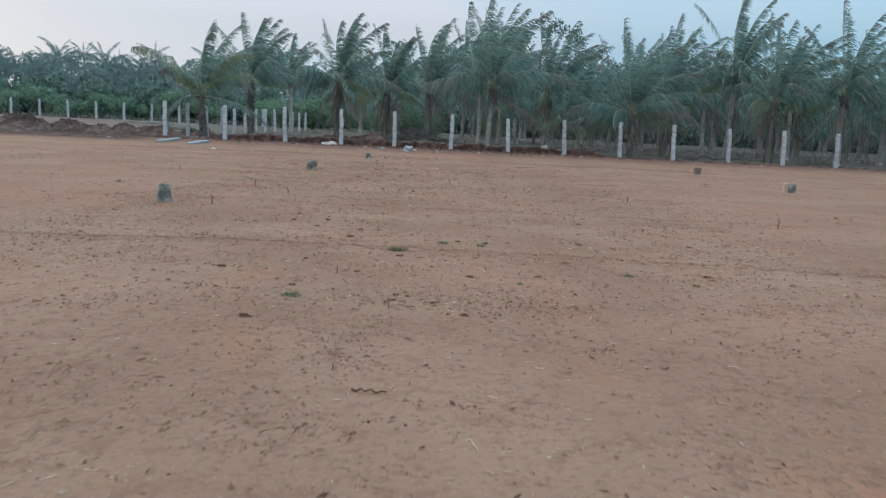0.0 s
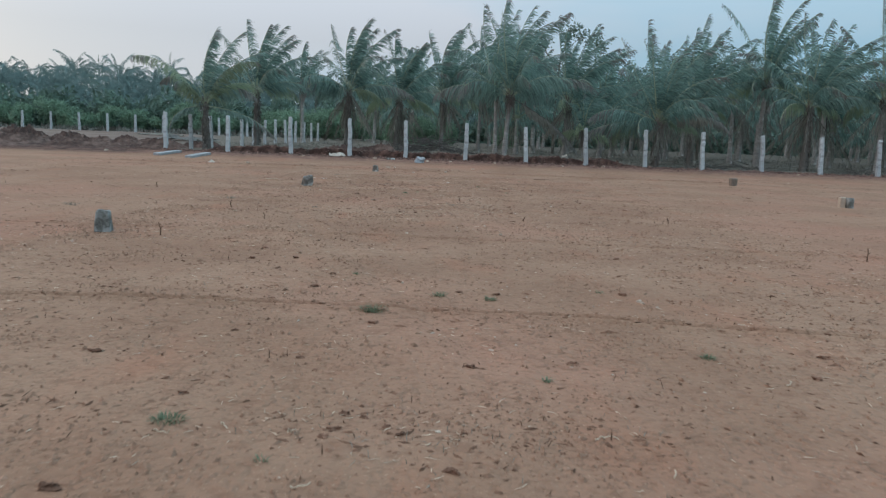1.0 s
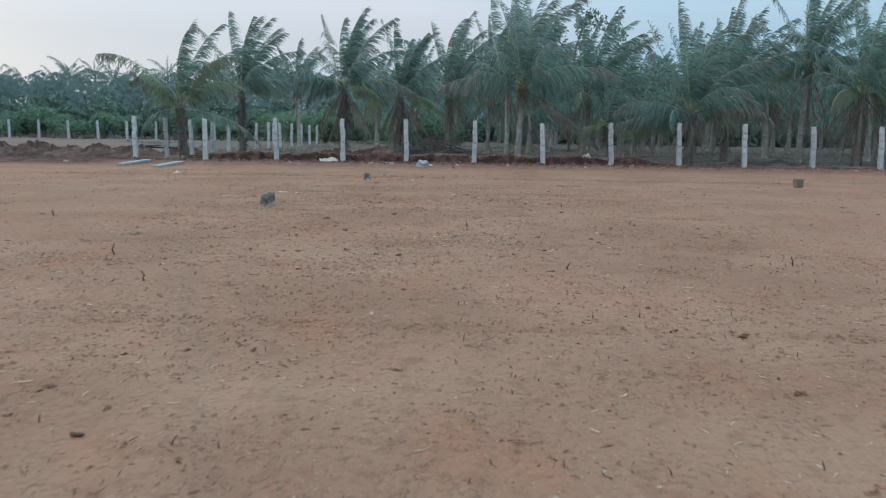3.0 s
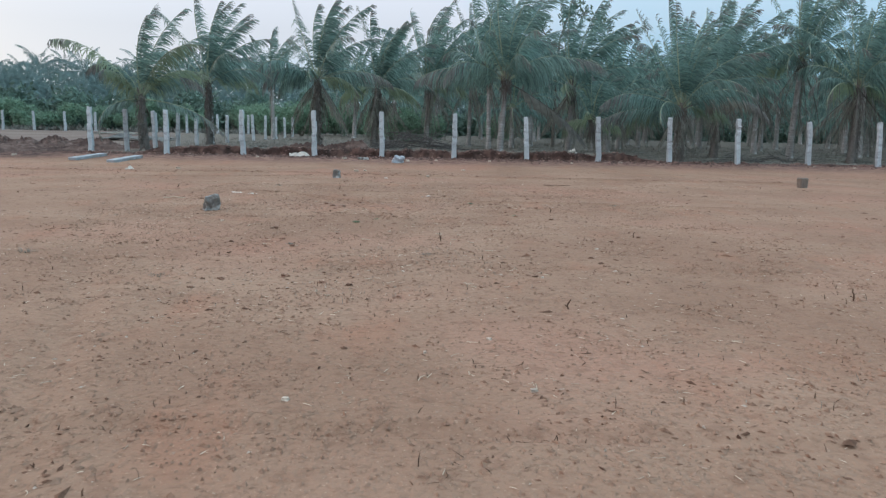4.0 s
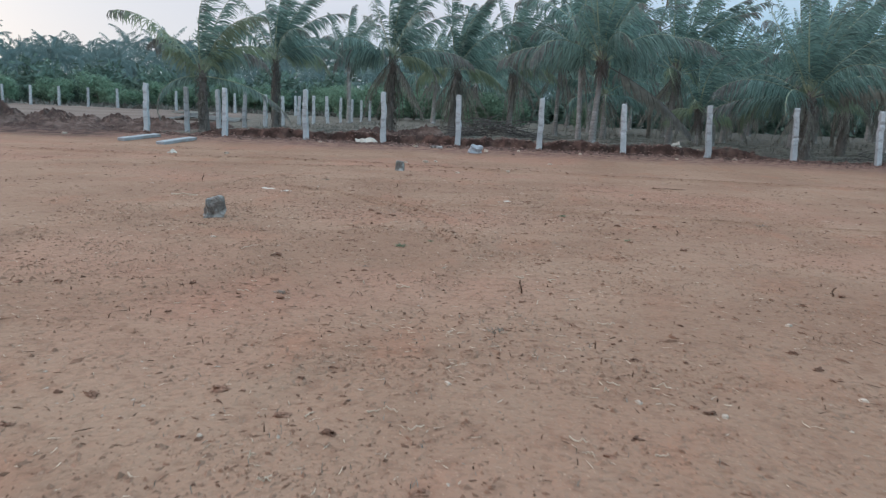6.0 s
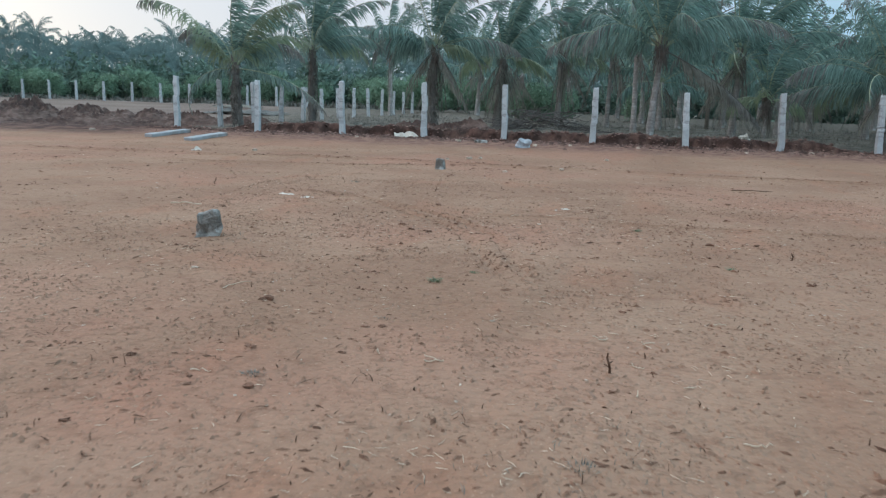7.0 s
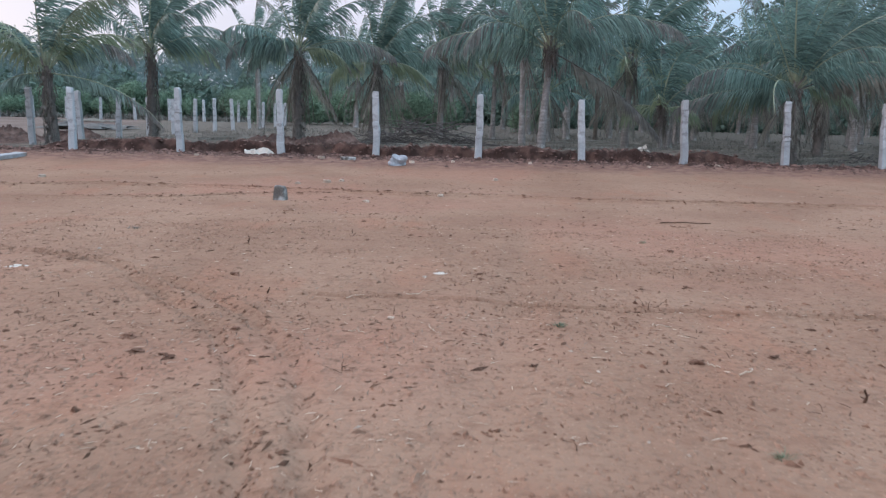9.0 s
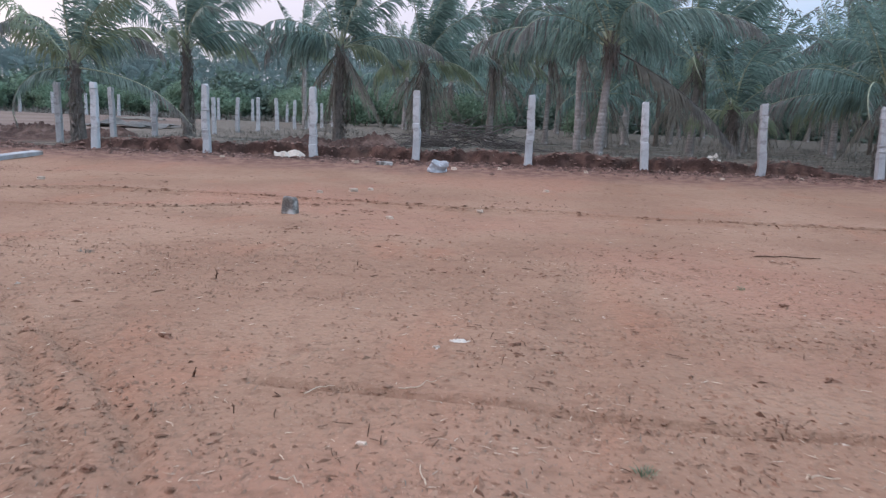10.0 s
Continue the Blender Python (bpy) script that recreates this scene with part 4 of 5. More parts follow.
PEBBLES = [(-2.12, 32.0, 0.11), (-1.63, 32.5, 0.15), (-1.38, 32.85, 0.12), (1.88, 33.95, 0.13), (-0.49, 29.0, 0.09), (0.66, 30.1, 0.10), (-7.2, 32.2, 0.14), (1.0, 37.7, 0.13), (6.3, 37.6, 0.11), (8.4, 38.3, 0.16), (-6.0, 37.9, 0.12), (-2.6, 37.9, 0.16), (3.1, 37.8, 0.13), (-0.1, 37.3, 0.16), (16.1, 37.9, 0.12), (17.6, 37.7, 0.12), (-14.9, 37.0, 0.18), (0.61, 12.85, 0.03), (1.02, 13.15, 0.035), (-0.07, 12.05, 0.04), (1.17, 12.2, 0.04), (1.95, 8.25, 0.05), (0.02, 8.7, 0.03), (0.4, 15.4, 0.03)]
for k, (x, y, s) in enumerate(PEBBLES):
    rest("pebble", block_mesh("pebble", 60 + k, s, s * 0.7, s * 0.42, M_CHIP, 0.8, 0.18, 1), x, y, "small pale angular stone lying on the earth", "stone", 37 * k, "pale stones on the field", s * 0.06)


rest("flat_stone", block_mesh("flat_stone", 91, 0.42, 0.26, 0.09, M_STONE2, 0.9, 0.1), -1.85, 37.75, "flat grey stone lying on the dug earth", "stone", 5)


# ---- sticks, twigs and tufts that can be picked out ----
def rod(points, w0, w1, sides=5):
    verts, faces = [], []
    pts = [np.array(p, float) for p in points]
    for k, p in enumerate(pts):
        d = pts[min(k + 1, len(pts) - 1)] - pts[max(k - 1, 0)]
        d /= np.linalg.norm(d)
        a = np.cross(d, (0.3, 0.5, 0.81))
        a /= np.linalg.norm(a)
        b = np.cross(d, a)
        w = w0 + (w1 - w0) * k / (len(pts) - 1)
        verts += [p + (a * math.cos(2 * math.pi * j / sides) + b * math.sin(2 * math.pi * j / sides)) * w for j in range(sides)]
    for k in range(len(pts) - 1):
        faces += [(sides * k + j, sides * k + (j + 1) % sides, sides * (k + 1) + (j + 1) % sides, sides * (k + 1) + j) for j in range(sides)]
    faces += [tuple(range(sides))[::-1], tuple(sides * (len(pts) - 1) + j for j in range(sides))]
    return verts, faces


def joined(rods):
    verts, faces = [], []
    for v, f in rods:
        faces += [tuple(i + len(verts) for i in q) for q in f]
        verts += list(v)
    return verts, faces


def upright_twig(seed, x, y, tall):
    r = np.random.default_rng(seed)
    k = 5
    main = [(0.012 * math.sin(0.9 * j + seed) * j * 0.3, 0.008 * r.normal(), -0.02 + (tall + 0.02) * j / k) for j in range(k + 1)]
    side = [main[2], (main[2][0] - 0.25 * tall, main[2][1] + 0.02, main[2][2] + 0.1 * tall)]
    side2 = [main[3], (main[3][0] + 0.2 * tall, main[3][1], main[3][2] + 0.16 * tall)]
    v, f = joined([rod(main, 0.008, 0.005), rod(side, 0.004, 0.002, 4), rod(side2, 0.004, 0.002, 4)])
    rest("twig", mesh_of("twig", v, f, M_TWIG), x, y, "dark dry broken twig standing upright in the earth", "twig", 0, "twigs standing in the field", 0)


for k, (x, y, h) in enumerate([(-2.92, 11.05, 0.15), (0.79, 17.42, 0.105), (-3.03, 14.5, 0.12), (1.70, 14.05, 0.07), (-0.62, 22.9, 0.05), (5.4, 11.0, 0.16), (-2.2, 13.2, 0.09), (4.1, 14.4, 0.1), (-5.6, 18.2, 0.12), (3.3, 18.0, 0.07), (-4.7, 24.6, 0.1), (-1.3, 25.0, 0.08), (2.7, 20.9, 0.07)]):
    upright_twig(k, x, y, h)


def lying_stick(name, seed, x, y, long, turn, w, material, label, curl=0.2):
    r = np.random.default_rng(seed)
    n = 7
    pts = [(long * (j / n - 0.5), curl * long * math.sin(2.6 * j / n + seed), w * 0.8 + 0.01 * abs(r.normal())) for j in range(n + 1)]
    v, f = rod(pts, w, w * 0.6)
    rest(name, mesh_of(name, v, f, material), x, y, label, "stick", turn, "loose sticks and straws", 0)


lying_stick("stick", 1, 3.95, 27.35, 0.68, 5, 0.009, M_TWIG, "long dark dry stick lying on the field", 0.03)
lying_stick("stick", 2, -4.05, 22.4, 0.40, 12, 0.010, M_STRAW, "pale curved dry stick lying on the field", 0.12)
lying_stick("stick", 4, -0.16, 3.56, 0.16, -15, 0.006, M_TWIG, "dark dry twig lying on the field", 0.2)
for k, (x, y, ln, tn) in enumerate([(0.27, 2.98, 0.10, -50), (0.61, 12.4, 0.11, 75), (0.87, 12.45, 0.07, -60), (1.17, 12.25, 0.08, 100), (0.61, 21.97, 0.14, 80), (0.15, 21.86, 0.12, -40), (2.11, 22.18, 0.16, 35), (-0.11, 17.41, 0.11, 0), (0.95, 17.55, 0.07, -20), (1.03, 17.92, 0.08, 110), (0.5, 22.85, 0.20, 15), (0.05, 22.75, 0.16, 30), (0.78, 18.0, 0.09, -10), (-1.2, 17.0, 0.1, 20), (1.5, 15.6, 0.1, 5)]):
    lying_stick("straw", 20 + k, x, y, ln, tn, 0.0032, M_STRAW, "pale bent dry straw lying on the earth", 0.22)


def tuft(seed, x, y, wide, tall, blades, material, label):
    r = np.random.default_rng(seed)
    verts, faces = [], []
    for _ in range(blades):
        a, d = r.uniform(0, 6.28), r.uniform(0, 1) ** 0.6 * wide / 2
        p = np.array([d * math.cos(a), d * math.sin(a) * 0.7, -0.01])
        l = np.array([math.cos(a) + r.normal(0, 0.5), math.sin(a) + r.normal(0, 0.5), 0]) * tall * r.uniform(0.3, 1.0)
        h = tall * r.uniform(0.4, 1.0)
        s = np.array([-math.sin(a), math.cos(a), 0]) * r.uniform(0.0012, 0.0028)
        i = len(verts)
        verts += [p - s, p + s, p + l * 0.45 + s * 0.8 + (0, 0, h * 0.75), p + l * 0.45 - s * 0.8 + (0, 0, h * 0.75), p + l + (0, 0, h)]
        faces += [(i, i + 1, i + 2, i + 3), (i + 3, i + 2, i + 4)]
    rest("grass_tuft", mesh_of("grass_tuft", verts, faces, material), x, y, label, "grass", 0, "grass tufts on the field", 0)


G1, G2 = "small green grass tuft growing from bare earth", "dry grey-brown grass tuft on bare earth"
for k, (x, y, w, h, n, green) in enumerate([(-0.14, 7.60, 0.20, 0.06, 260, 1), (0.74, 8.14, 0.13, 0.045, 130, 1), (0.89, 6.15, 0.06, 0.04, 60, 1), (1.93, 6.67, 0.10, 0.045, 110, 1), (-0.84, 5.47, 0.17, 0.045, 200, 1), (-0.35, 5.09, 0.06, 0.04, 30, 1), (0.33, 8.23, 0.13, 0.055, 90, 1), (1.70, 8.57, 0.09, 0.04, 50, 1), (-0.41, 8.97, 0.05, 0.05, 30, 1), (0.62, 16.34, 0.16, 0.04, 60, 0), (-0.93, 17.0, 0.11, 0.035, 90, 0), (-0.38, 19.18, 0.12, 0.05, 120, 1), (-0.12, 19.51, 0.07, 0.04, 50, 1), (2.02, 20.27, 0.06, 0.05, 40, 1), (1.43, 22.12, 0.09, 0.05, 60, 1), (-2.79, 25.8, 0.18, 0.05, 60, 0), (-0.53, 18.1, 0.07, 0.03, 40, 0), (-1.73, 15.05, 0.22, 0.05, 60, 0), (4.1, 22.2, 0.3, 0.05, 60, 0), (2.9, 25.6, 0.1, 0.05, 40, 1), (-3.5, 16.2, 0.25, 0.07, 60, 0), (-5.4, 14.0, 0.3, 0.08, 70, 0)]):
    tuft(k, x, y, w * 0.8, h * 0.85, n, M_GRASS if green else M_DRYGRASS, G1 if green else G2)


# ---- single clods, chips and straws that stand out ----
def clods(spots, seed):
    for k, (x, y, s) in enumerate(spots):
        s = min(s, 0.045 + 0.25 * s)
        me = block_mesh("soil_clod", seed + k, s, s * 0.6, s * 0.3, M_DARKCLOD, 0.55, 0.55, 2)
        rest("soil_clod", me, x, y, "dark crumbly clod of earth and dead roots on the field", "soil clod", 25 * math.sin(5 * k), "dark clods on the field", s * 0.04)


NEAR_CLODS = [(-1.02, 4.83, 0.108), (0.37, 5.05, 0.06), (-0.16, 5.35, 0.043), (0.16, 5.41, 0.04), (-0.12, 5.44, 0.051), (0.1, 5.49, 0.041), (-0.01, 5.6, 0.035), (-0.1, 5.64, 0.054), (-0.89, 5.81, 0.043), (-1.05, 6.02, 0.037), (-0.33, 6.23, 0.029), (0.5, 6.33, 0.055), (2.42, 6.35, 0.057), (-1.57, 6.4, 0.07), (-0.45, 6.45, 0.044), (1.09, 6.48, 0.067), (2.22, 6.58, 0.024), (2.69, 6.78, 0.079), (-0.96, 6.97, 0.035), (-0.11, 7.22, 0.082), (3.01, 7.35, 0.042), (-0.92, 7.91, 0.041), (0.8, 8.35, 0.059), (-0.69, 8.39, 0.087), (0.5, 8.4, 0.05), (1.87, 8.48, 0.067), (-0.01, 8.75, 0.037), (-0.61, 8.96, 0.052), (-1.15, 9.17, 0.052), (2.05, 9.34, 0.046), (-1.51, 9.69, 0.074)]
MIDDLE_CLODS = [(-1.09, 9.76, 0.073), (-1.55, 10.39, 0.056), (2.29, 10.41, 0.068), (0.39, 14.33, 0.07), (-1.32, 14.6, 0.04), (-0.61, 14.63, 0.03), (1.1, 14.73, 0.048), (-0.03, 14.74, 0.058), (-0.29, 14.92, 0.087), (1.23, 14.92, 0.044), (-1.33, 14.96, 0.043), (-1.17, 14.96, 0.062), (-0.54, 15.15, 0.026), (-0.65, 15.15, 0.133), (1.63, 15.28, 0.05), (1.57, 15.35, 0.046), (-0.33, 15.39, 0.039), (1.69, 16.02, 0.036), (1.4, 16.02, 0.049), (2.42, 16.06, 0.053), (1.32, 16.26, 0.028), (2.37, 16.31, 0.06), (-1.46, 16.34, 0.041), (-1.18, 16.83, 0.036), (-0.89, 16.85, 0.065), (-2.82, 16.86, 0.063), (-1.22, 16.92, 0.031), (-2.58, 16.95, 0.063), (-1.64, 17.14, 0.053), (0.79, 17.17, 0.041), (-1.67, 17.23, 0.033), (-1.1, 17.37, 0.103), (-0.61, 17.42, 0.036)]
FAR_CLODS = [(1.02, 17.48, 0.032), (-1.12, 17.71, 0.037), (-0.61, 17.92, 0.039), (-0.51, 17.95, 0.051), (3.35, 17.97, 0.069), (-1.38, 18.34, 0.131), (0.96, 18.63, 0.039), (1.02, 18.69, 0.031), (1.8, 19.17, 0.035), (-0.91, 19.32, 0.067), (2.53, 19.82, 0.088), (-0.68, 21.04, 0.023), (-0.33, 21.28, 0.033), (-0.79, 21.34, 0.071), (1.17, 21.35, 0.042), (-0.29, 21.37, 0.044), (-0.84, 21.39, 0.047), (2.06, 21.42, 0.106), (-1, 21.43, 0.094), (2.56, 21.57, 0.07), (-1.15, 21.68, 0.121), (-0.57, 21.85, 0.051), (-0.73, 21.92, 0.081), (-0.26, 22.23, 0.033), (2.65, 23.38, 0.1), (-1.02, 23.48, 0.14), (1.24, 23.61, 0.043), (0.99, 23.68, 0.066), (3.04, 25.06, 0.109)]
for k, spots in enumerate((NEAR_CLODS, MIDDLE_CLODS, FAR_CLODS)):
    clods(spots, 300 + 40 * k)

CHIPS = [(-0.26, 4.96, 0.015), (0.32, 5.45, 0.034), (1.96, 8.18, 0.06), (0.73, 8.56, 0.017), (1.63, 8.63, 0.03), (0.69, 8.81, 0.017), (-0.54, 14.65, 0.04), (2.22, 15.19, 0.024), (1.69, 15.26, 0.054), (1.32, 15.36, 0.05), (2.45, 15.59, 0.053), (2.58, 16.95, 0.063), (0.07, 17.1, 0.02), (0.67, 17.29, 0.024), (0.93, 17.9, 0.016), (0.94, 18, 0.015), (1.46, 18.46, 0.021), (-2.28, 19.09, 0.068), (1.2, 19.67, 0.032), (1.49, 21.24, 0.029), (0.34, 22.22, 0.051), (0.53, 23.59, 0.054)]
for k, (x, y, s) in enumerate(CHIPS):
    rest("pebble", block_mesh("pebble", 160 + k, s * 0.8, s * 0.5, s * 0.25, M_CHIP, 0.8, 0.18, 1), x, y, "small pale angular stone lying on the earth", "stone", 53 * k, "pale stones on the field", s * 0.06)

BENT_STRAWS = [(-0.17, 4.89, 0.072), (1.22, 5.08, 0.063), (-0.82, 5.33, 0.069), (-0.29, 5.38, 0.047), (1.04, 5.4, 0.102), (-0.59, 5.44, 0.059), (2.21, 6.25, 0.083), (2.44, 7.5, 0.128), (-0.16, 14.31, 0.043), (-0.27, 14.5, 0.037), (1.02, 14.72, 0.04), (1.31, 14.78, 0.049), (0.31, 14.85, 0.074), (0.99, 14.85, 0.082), (-0.17, 14.94, 0.059), (0.11, 14.97, 0.062), (0.18, 14.99, 0.077), (1.18, 15.47, 0.035), (1.23, 15.59, 0.068), (1.33, 16.71, 0.115)]
BENT_STRAWS += [(0.9, 17.15, 0.049), (-1.23, 17.28, 0.041), (1.18, 17.28, 0.1), (-0.1, 17.37, 0.101), (-0.42, 17.47, 0.033), (0.79, 17.98, 0.082), (1.05, 17.99, 0.083), (1.55, 18.47, 0.075), (-1.71, 18.61, 0.262), (0.45, 18.74, 0.098), (1.4, 21.06, 0.039), (2.28, 21.3, 0.159), (2.14, 21.36, 0.07), (1.26, 21.42, 0.04), (2.52, 22.43, 0.078), (1.41, 24.33, 0.074)]
for k, (x, y, ln) in enumerate(BENT_STRAWS):
    lying_stick("straw", 60 + k, x, y, ln, 15 + 47 * math.sin(2.3 * k), 0.0038, M_STRAW, "pale bent dry straw lying on the earth", 0.2)


# ---- heaps of cut branches under the palms ----
def brush(seed, x, y, wide, deep, tall, count, label):
    """A heap of cut branches, each a bent tapering piece of its own."""
    r = np.random.default_rng(seed)
    root = new("brush_heap")
    root.matrix_world = pose(x, y, at_ground(x, y) - 0.01)
    tagged(root, label, "brush heap", "heaps of cut branches")
    for _ in range(count):
        a = r.normal(0, 0.5) + (math.pi if r.random() < 0.5 else 0)
        p = np.array([r.uniform(-0.5, 0.5) * wide, r.uniform(-0.5, 0.5) * deep, 0.0])
        p[2] = tall * r.uniform(0.03, 0.9) * max(0.1, 1 - (2 * p[0] / wide) ** 2)
        ln = r.uniform(0.2, 1.1) * wide * 0.4
        d = np.array([math.cos(a), math.sin(a) * 0.6, r.normal(0, 0.3)])
        pts = [p + d * ln * t + np.array([0, 0, -0.15 * ln * t * t]) + r.normal(0, 0.03, 3) for t in (0, 0.35, 0.7, 1)]
        for q in pts:
            q[2] = max(q[2], 0.01)
        v, f = rod(pts, r.uniform(0.01, 0.032), 0.005, 4)
        part("branch", mesh_of("branch", v, f, M_BRUSH), root)


brush(1, 0.0, 41.6, 3.6, 1.3, 0.8, 200, "heap of dark cut branches lying under the palms")
brush(2, 16.2, 41.6, 2.4, 1.0, 0.4, 60, "low heap of dry branches and fronds by the fence")
brush(3, 14.6, 42.4, 1.8, 0.8, 0.35, 40, "low heap of dry branches and fronds by the fence")
brush(4, 22.5, 41.3, 2.2, 0.9, 0.3, 40, "low heap of dry branches and fronds by the fence")


# ---- crumbs, straw and grass past counting ----
def lumps(name, spots, sizes, seed, material, flat, label, category, stretch=1.0):
    """Many small angular lumps in one mesh: squashed six-cornered bodies."""
    r = np.random.default_rng(seed)
    n = len(spots)
    unit = np.array([(1, 0, 0.1), (0.2, 1, 0), (-1, 0.1, 0.1), (-0.1, -1, 0), (0.1, 0, 1), (0, 0.1, -0.5)], float)
    tri = np.array([(0, 1, 4), (1, 2, 4), (2, 3, 4), (3, 0, 4), (1, 0, 5), (2, 1, 5), (3, 2, 5), (0, 3, 5)])
    a = r.uniform(0, 6.28, n)
    shape = unit[None] * (1 + r.normal(0, 0.28, (n, 6, 1)))
    sx, sy, sz = sizes * stretch * r.uniform(0.7, 1.6, n), sizes * r.uniform(0.5, 1.0, n), sizes * flat * r.uniform(0.6, 1.3, n)
    lx, ly = shape[..., 0] * sx[:, None], shape[..., 1] * sy[:, None]
    v = np.stack([lx * np.cos(a)[:, None] - ly * np.sin(a)[:, None] + spots[:, 0, None], lx * np.sin(a)[:, None] + ly * np.cos(a)[:, None] + spots[:, 1, None], shape[..., 2] * sz[:, None] + surface(spots[:, 0], spots[:, 1])[:, None]], -1)
    f = (tri[None] + 6 * np.arange(n)[:, None, None]).reshape(-1, 3)
    thing(name, mesh_of(name, v.reshape(-1, 3), f, material), (0, 0, 0), label, category, kind="stuff")


def strew(seed, n, x0, x1, y0, y1, patch=0.5, scale=0.8):
    """Places strewn in drifts, patch: how evenly."""
    r = np.random.default_rng(seed)
    out = []
    while len(out) < n:
        x, y = r.uniform(x0, x1), r.uniform(y0, y1)
        thick = noise.noise((x * scale, y * scale * 1.6, seed)) + 0.6 * noise.noise((x * scale * 3.3, y * scale * 5.0, seed + 5))
        if r.random() < 0.22 * patch + max(0.0, 2.4 * thick - 0.12):
            out.append((x, y))
    return np.array(out)


def along_ruts(seed, per_metre, spread=1.2):
    r = np.random.default_rng(seed)
    out = []
    for depth, wide, pts in RUTS:
        for (ax, ay), (bx, by) in zip(pts, pts[1:]):
            ln = math.hypot(bx - ax, by - ay)
            for _ in range(int(ln * per_metre * (1.5 if depth > 0.02 else 0.5))):
                u, o = r.random(), r.normal(0, wide * spread)
                out.append((ax + u * (bx - ax) + o * (by - ay) / ln, ay + u * (by - ay) - o * (bx - ax) / ln))
    return np.array(out)


rs = np.random.default_rng(77)
near = strew(11, 70000, -4.2, 5.2, 2.2, 26.5, 0.45, 0.9)
lumps("soil_crumbs", near, 0.0035 + 0.014 * rs.random(len(near)) ** 2.6, 1, M_CLOD, 0.75, "small crumbs of reddish soil strewn over the field", "soil", 0.9)
wide_c = strew(12, 22000, -14, 20, 6, 37.5, 0.45, 0.5)
lumps("soil_clods", wide_c, 0.006 + 0.018 * rs.random(len(wide_c)) ** 3, 2, M_CLOD, 0.55, "clods of reddish soil strewn over the field", "soil")
mid = strew(16, 13000, -6, 7.5, 4.5, 29, 0.35, 0.7)
lumps("soil_lumps", mid, 0.006 + 0.015 * rs.random(len(mid)) ** 2, 12, M_CLOD, 0.62, "flat lumps of reddish soil scattered over the field", "soil")
rutc = along_ruts(5, 60)
lumps("rut_crumbs", rutc, 0.004 + 0.014 * rs.random(len(rutc)) ** 3, 3, M_CLOD, 0.55, "loose soil crumbs along the wheel ruts", "soil")
dark = strew(13, 7000, -4.5, 5.5, 2.4, 27, 0.3, 0.7)
lumps("plant_crumbs", dark, 0.003 + 0.012 * rs.random(len(dark)) ** 3, 4, M_CRUMB, 0.6, "dark crumbs of dead plants and roots on the earth", "plant litter", 1.3)
dark2 = strew(14, 2600, -14, 20, 6, 34, 0.3, 0.4)
lumps("plant_litter", dark2, 0.008 + 0.022 * rs.random(len(dark2)) ** 3, 5, M_CRUMB, 0.5, "dark flakes of dead plants on the earth", "plant litter", 1.6)
# dark clods added along the far ruts to stand for their broken ledge shadow
rc = np.array([(x, y) for x, y in along_ruts(6, 90) if y > 29])
lumps("rut_clods", rc, 0.008 + 0.026 * rs.random(len(rc)) ** 2.5, 8, M_CRUMB, 0.5, "dark clods drawing the shadow line of the far wheel ruts", "soil", 1.5)
rub = np.stack([rs.uniform(-13, 24, 13000), 38.85 + 0.6 * rs.normal(0, 1, 13000)], -1)
rub = rub[(rub[:, 1] < 40.2) & (rub[:, 1] > 36.6)]
lumps("bank_rubble", rub, 0.014 + 0.065 * rs.random(len(rub)) ** 3, 6, M_RUBBLE, 0.6, "red rubble and clods along the cut bank", "rubble")
pale = strew(15, 1500, -6, 8, 2.4, 32, 0.4, 0.5)
lumps("pale_chips", pale, 0.005 + 0.012 * rs.random(len(pale)) ** 2, 7, M_CHIP, 0.5, "tiny pale stone chips on the earth", "stone chips")


def clusters(seed, n, x0, x1, y0, y1, many=16, wide=0.09):
    """Places gathered in small clumps: the uprooted remains of single plants."""
    r = np.random.default_rng(seed)
    out = []
    for x, y in strew(seed, n, x0, x1, y0, y1, 0.25, 0.5):
        k, w = int(r.integers(3, many)), wide * r.uniform(0.4, 1.7)
        out.append(np.stack([r.normal(x, w * 1.3, k), r.normal(y, w * 0.7, k)], -1))
    return np.concatenate(out)


roots = clusters(61, 520, -4.5, 5.5, 2.6, 28)
lumps("root_clumps", roots, 0.004 + 0.013 * rs.random(len(roots)) ** 2.2, 41, M_CRUMB, 0.65, "clumps of dark soil and dead roots on the field", "plant litter", 1.4)
roots = clusters(62, 420, -13, 18, 17, 35, 14, 0.13)
lumps("root_clumps", roots, 0.006 + 0.018 * rs.random(len(roots)) ** 2.2, 42, M_CRUMB, 0.6, "clumps of dark soil and dead roots on the field", "plant litter", 1.5)
tracks = np.array([(x, y) for x, y in along_ruts(9, 60, 0.45) if 19.4 < y < 24.7 and x < 0.4])
lumps("track_crumbs", tracks, 0.005 + 0.014 * rs.random(len(tracks)) ** 2.5, 43, M_CRUMB, 0.6, "dark crumbs pressed up along the tyre tracks", "soil")


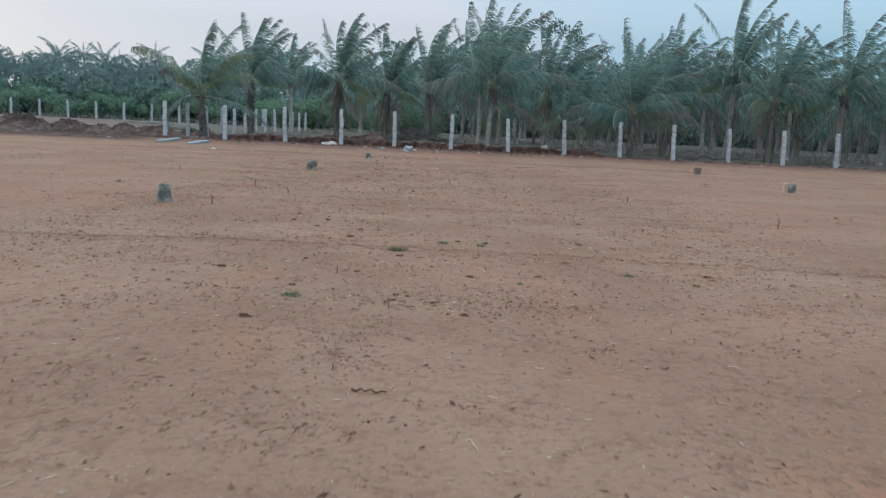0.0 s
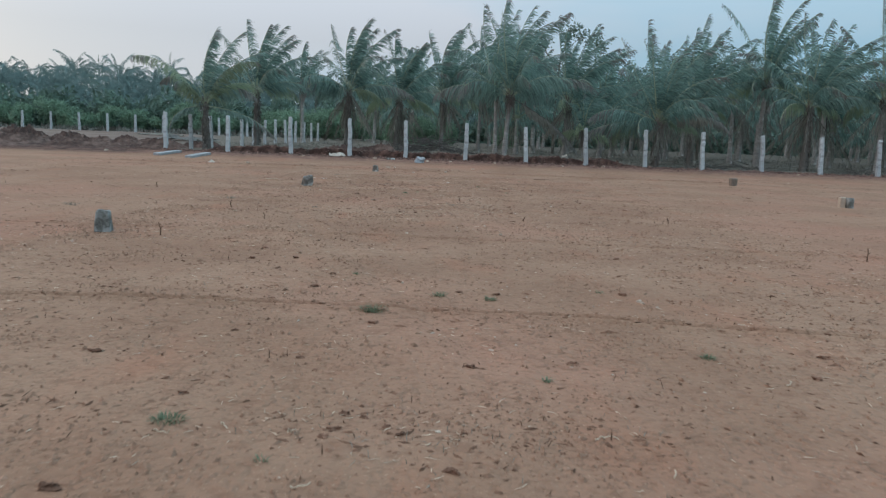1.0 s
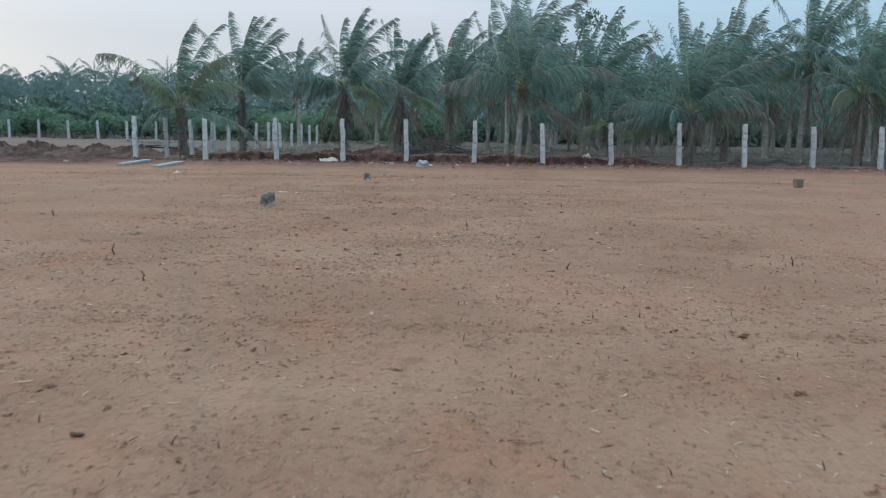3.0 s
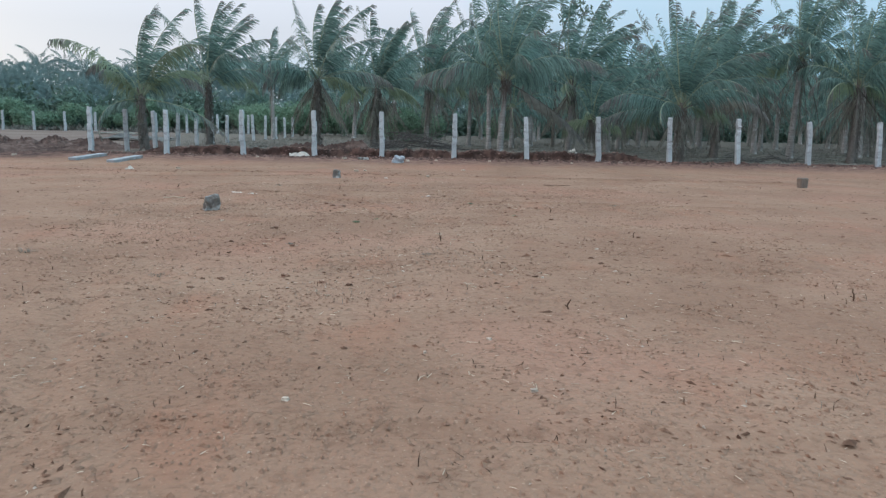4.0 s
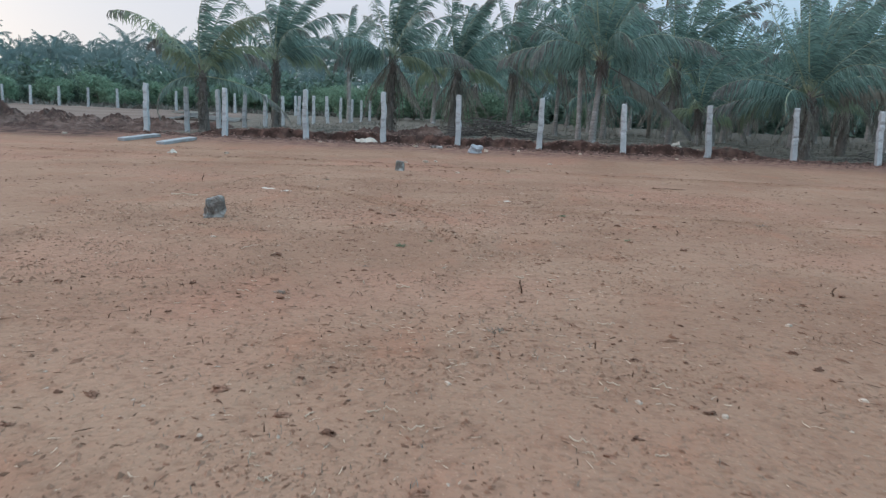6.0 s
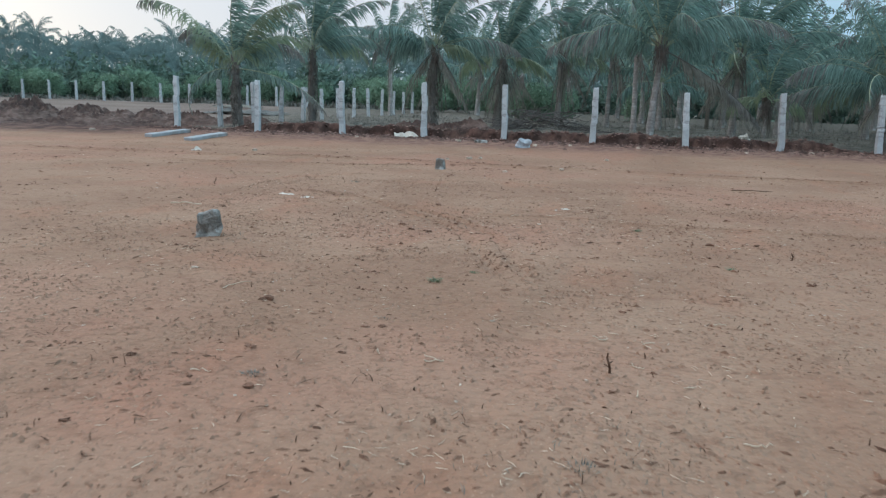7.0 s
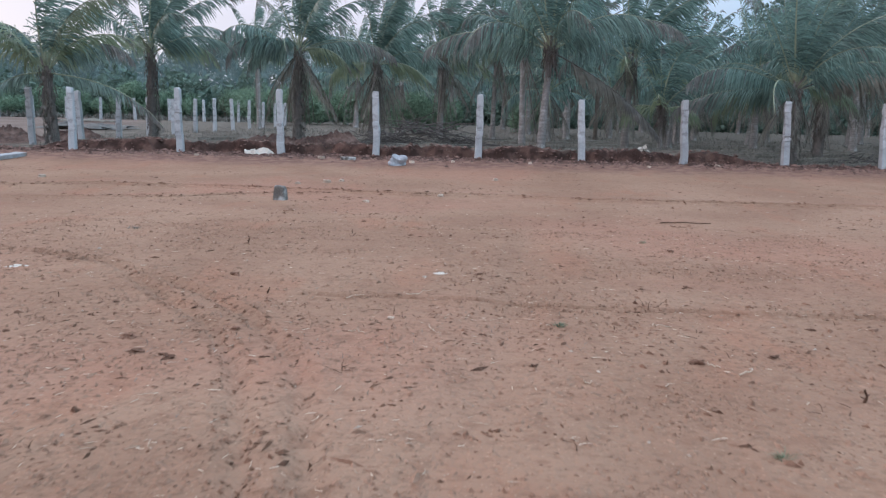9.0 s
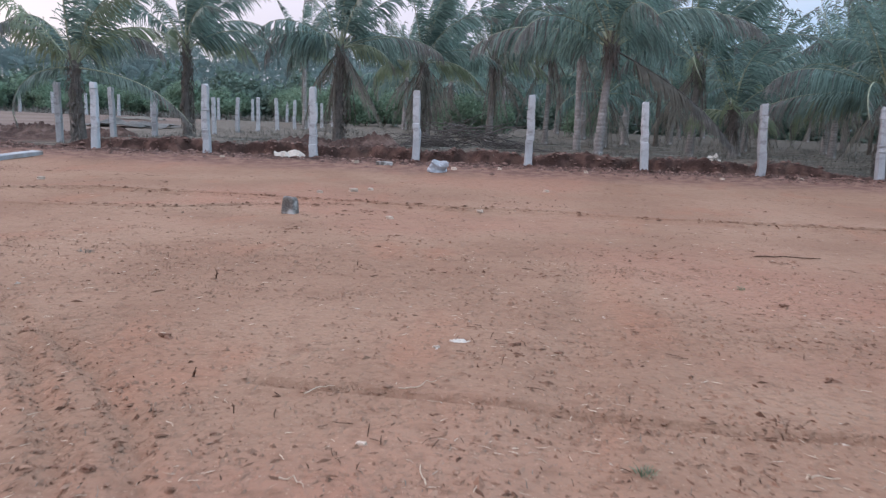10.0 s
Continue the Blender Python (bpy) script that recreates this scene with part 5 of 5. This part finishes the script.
def strips(name, spots, long, wide, seed, material, lift, label, category, stand=0.0):
    """Many thin bent strips in one mesh; stand: how upright they are."""
    r = np.random.default_rng(seed)
    n = len(spots)
    a = r.uniform(0, 6.28, n)
    ln = long * r.uniform(0.4, 1.3, n)
    bend = r.normal(0, 0.5, n)
    base = np.stack([spots[:, 0], spots[:, 1], surface(spots[:, 0], spots[:, 1]) + lift], -1)
    up = np.clip(stand + r.normal(0, 0.25, n) * (stand > 0), 0, 0.98)
    d1 = np.stack([np.cos(a) * (1 - up), np.sin(a) * (1 - up), up + 0.03], -1)
    d2 = np.stack([np.cos(a + bend) * (1 - up * 0.7), np.sin(a + bend) * (1 - up * 0.7), up * 0.8 - 0.02 * (stand == 0)], -1)
    s = np.stack([-np.sin(a), np.cos(a), np.zeros(n)], -1) * wide
    t = np.stack([np.zeros(n), np.zeros(n), np.full(n, wide)], -1)
    p0, p1 = base, base + d1 * (ln * 0.5)[:, None]
    p2 = p1 + d2 * (ln * 0.5)[:, None]
    v = np.stack([p0 - s, p0 + s, p0 + t, p1 - s, p1 + s, p1 + t, p2], 1).reshape(-1, 3)
    q = 7 * np.arange(n)[:, None]
    f = np.concatenate([q + [0, 3, 5], q + [0, 5, 2], q + [2, 5, 4], q + [2, 4, 1], q + [1, 4, 3], q + [1, 3, 0], q + [3, 6, 5], q + [5, 6, 4], q + [4, 6, 3]])
    thing(name, mesh_of(name, v, f, material), (0, 0, 0), label, category, kind="stuff")


# drifts of dead plants: flakes, standing stubs and straws gathered in patches
DRIFTS = [(-2.6, 7.4, 1.3, 0.8), (2.6, 6.6, 1.1, 1.1), (-2.7, 20.2, 0.8, 0.9), (0.6, 16.2, 0.6, 0.4), (0.0, 14.6, 0.7, 0.5), (-1.2, 21.6, 0.6, 0.5), (-3.6, 11.2, 0.6, 0.4), (1.3, 21.9, 0.8, 0.5), (0.3, 5.5, 0.5, 0.25), (3.2, 12.0, 1.0, 0.8)]


def drift(seed, n):
    r = np.random.default_rng(seed)
    return np.concatenate([np.stack([r.normal(x, a, n), r.normal(y, b, n)], -1) for x, y, a, b in DRIFTS])


flakes = drift(51, 420)
lumps("plant_litter", flakes, 0.004 + 0.014 * rs.random(len(flakes)) ** 2.5, 31, M_CRUMB, 0.45, "dark flakes of dead plants drifted in patches", "plant litter", 1.4)
strips("stubble", drift(52, 26), 0.05, 0.0026, 32, M_TWIG, -0.004, "short dark dead stalks standing in patches", "stubble", 0.7)
strips("dry_grass", drift(53, 150), 0.05, 0.0016, 33, M_DRYGRASS, -0.003, "thin dry grey-green grass in patches", "grass", 0.5)
strips("twig_litter", clusters(63, 150, -4.5, 5.5, 2.6, 27, 9, 0.07), 0.07, 0.0024, 44, M_TWIG, 0.008, "thin dark roots tangled in clumps", "twigs", 0.25)
strips("straw_litter", drift(54, 60), 0.06, 0.0018, 34, M_STRAW, 0.006, "thin pale straws gathered in patches", "straw")
strips("straw_litter", strew(21, 3000, -4.5, 5.5, 2.4, 27, 0.35, 0.6), 0.055, 0.0018, 1, M_STRAW, 0.006, "thin pale straws strewn over the earth", "straw")
strips("straw_litter", strew(22, 900, -12, 16, 8, 32, 0.15, 0.4), 0.08, 0.0026, 2, M_STRAW, 0.008, "thin pale straws strewn over the earth", "straw")
strips("stubble", strew(23, 380, -5, 6, 2.6, 18, 0.2, 0.6), 0.05, 0.003, 3, M_TWIG, -0.004, "short dark dead stalks standing in the earth", "stubble", 0.7)
strips("stubble", strew(24, 700, -13, 18, 9, 33, 0.2, 0.4), 0.06, 0.0036, 4, M_TWIG, -0.004, "short dark dead stalks standing in the earth", "stubble", 0.7)
strips("twig_litter", strew(25, 450, -5, 6, 2.6, 27, 0.3, 0.6), 0.05, 0.0022, 5, M_TWIG, 0.006, "dark broken twigs strewn over the earth", "twigs")
strips("twig_litter", strew(26, 1200, -14, 20, 8, 36, 0.1, 0.4), 0.09, 0.0032, 6, M_TWIG, 0.008, "dark broken twigs strewn over the earth", "twigs")
strips("dry_grass", strew(27, 18000, -11.5, 26, 39.35, 47.5, 0.3, 0.5), 0.20, 0.0042, 7, M_DRYGRASS, -0.01, "dry grey-brown grass under the palms", "grass", 0.6)
strips("dry_grass", strew(28, 9000, -14, 34, 46, 66, 0.3, 0.3), 0.28, 0.008, 8, M_DRYGRASS, -0.01, "dry grey-brown grass under the palms", "grass", 0.6)
strips("dry_grass", strew(29, 3500, -70, -14, 84.5, 90, 0.4, 0.2), 0.7, 0.05, 9, M_DRYGRASS, -0.01, "rough dry grass along the far boundary", "grass", 0.6)
strips("palm_litter", strew(30, 900, -10, 26, 40.2, 56, 0.2, 0.4), 0.9, 0.02, 10, M_DEAD, 0.02, "fallen brown leaf strips under the palms", "leaf litter")
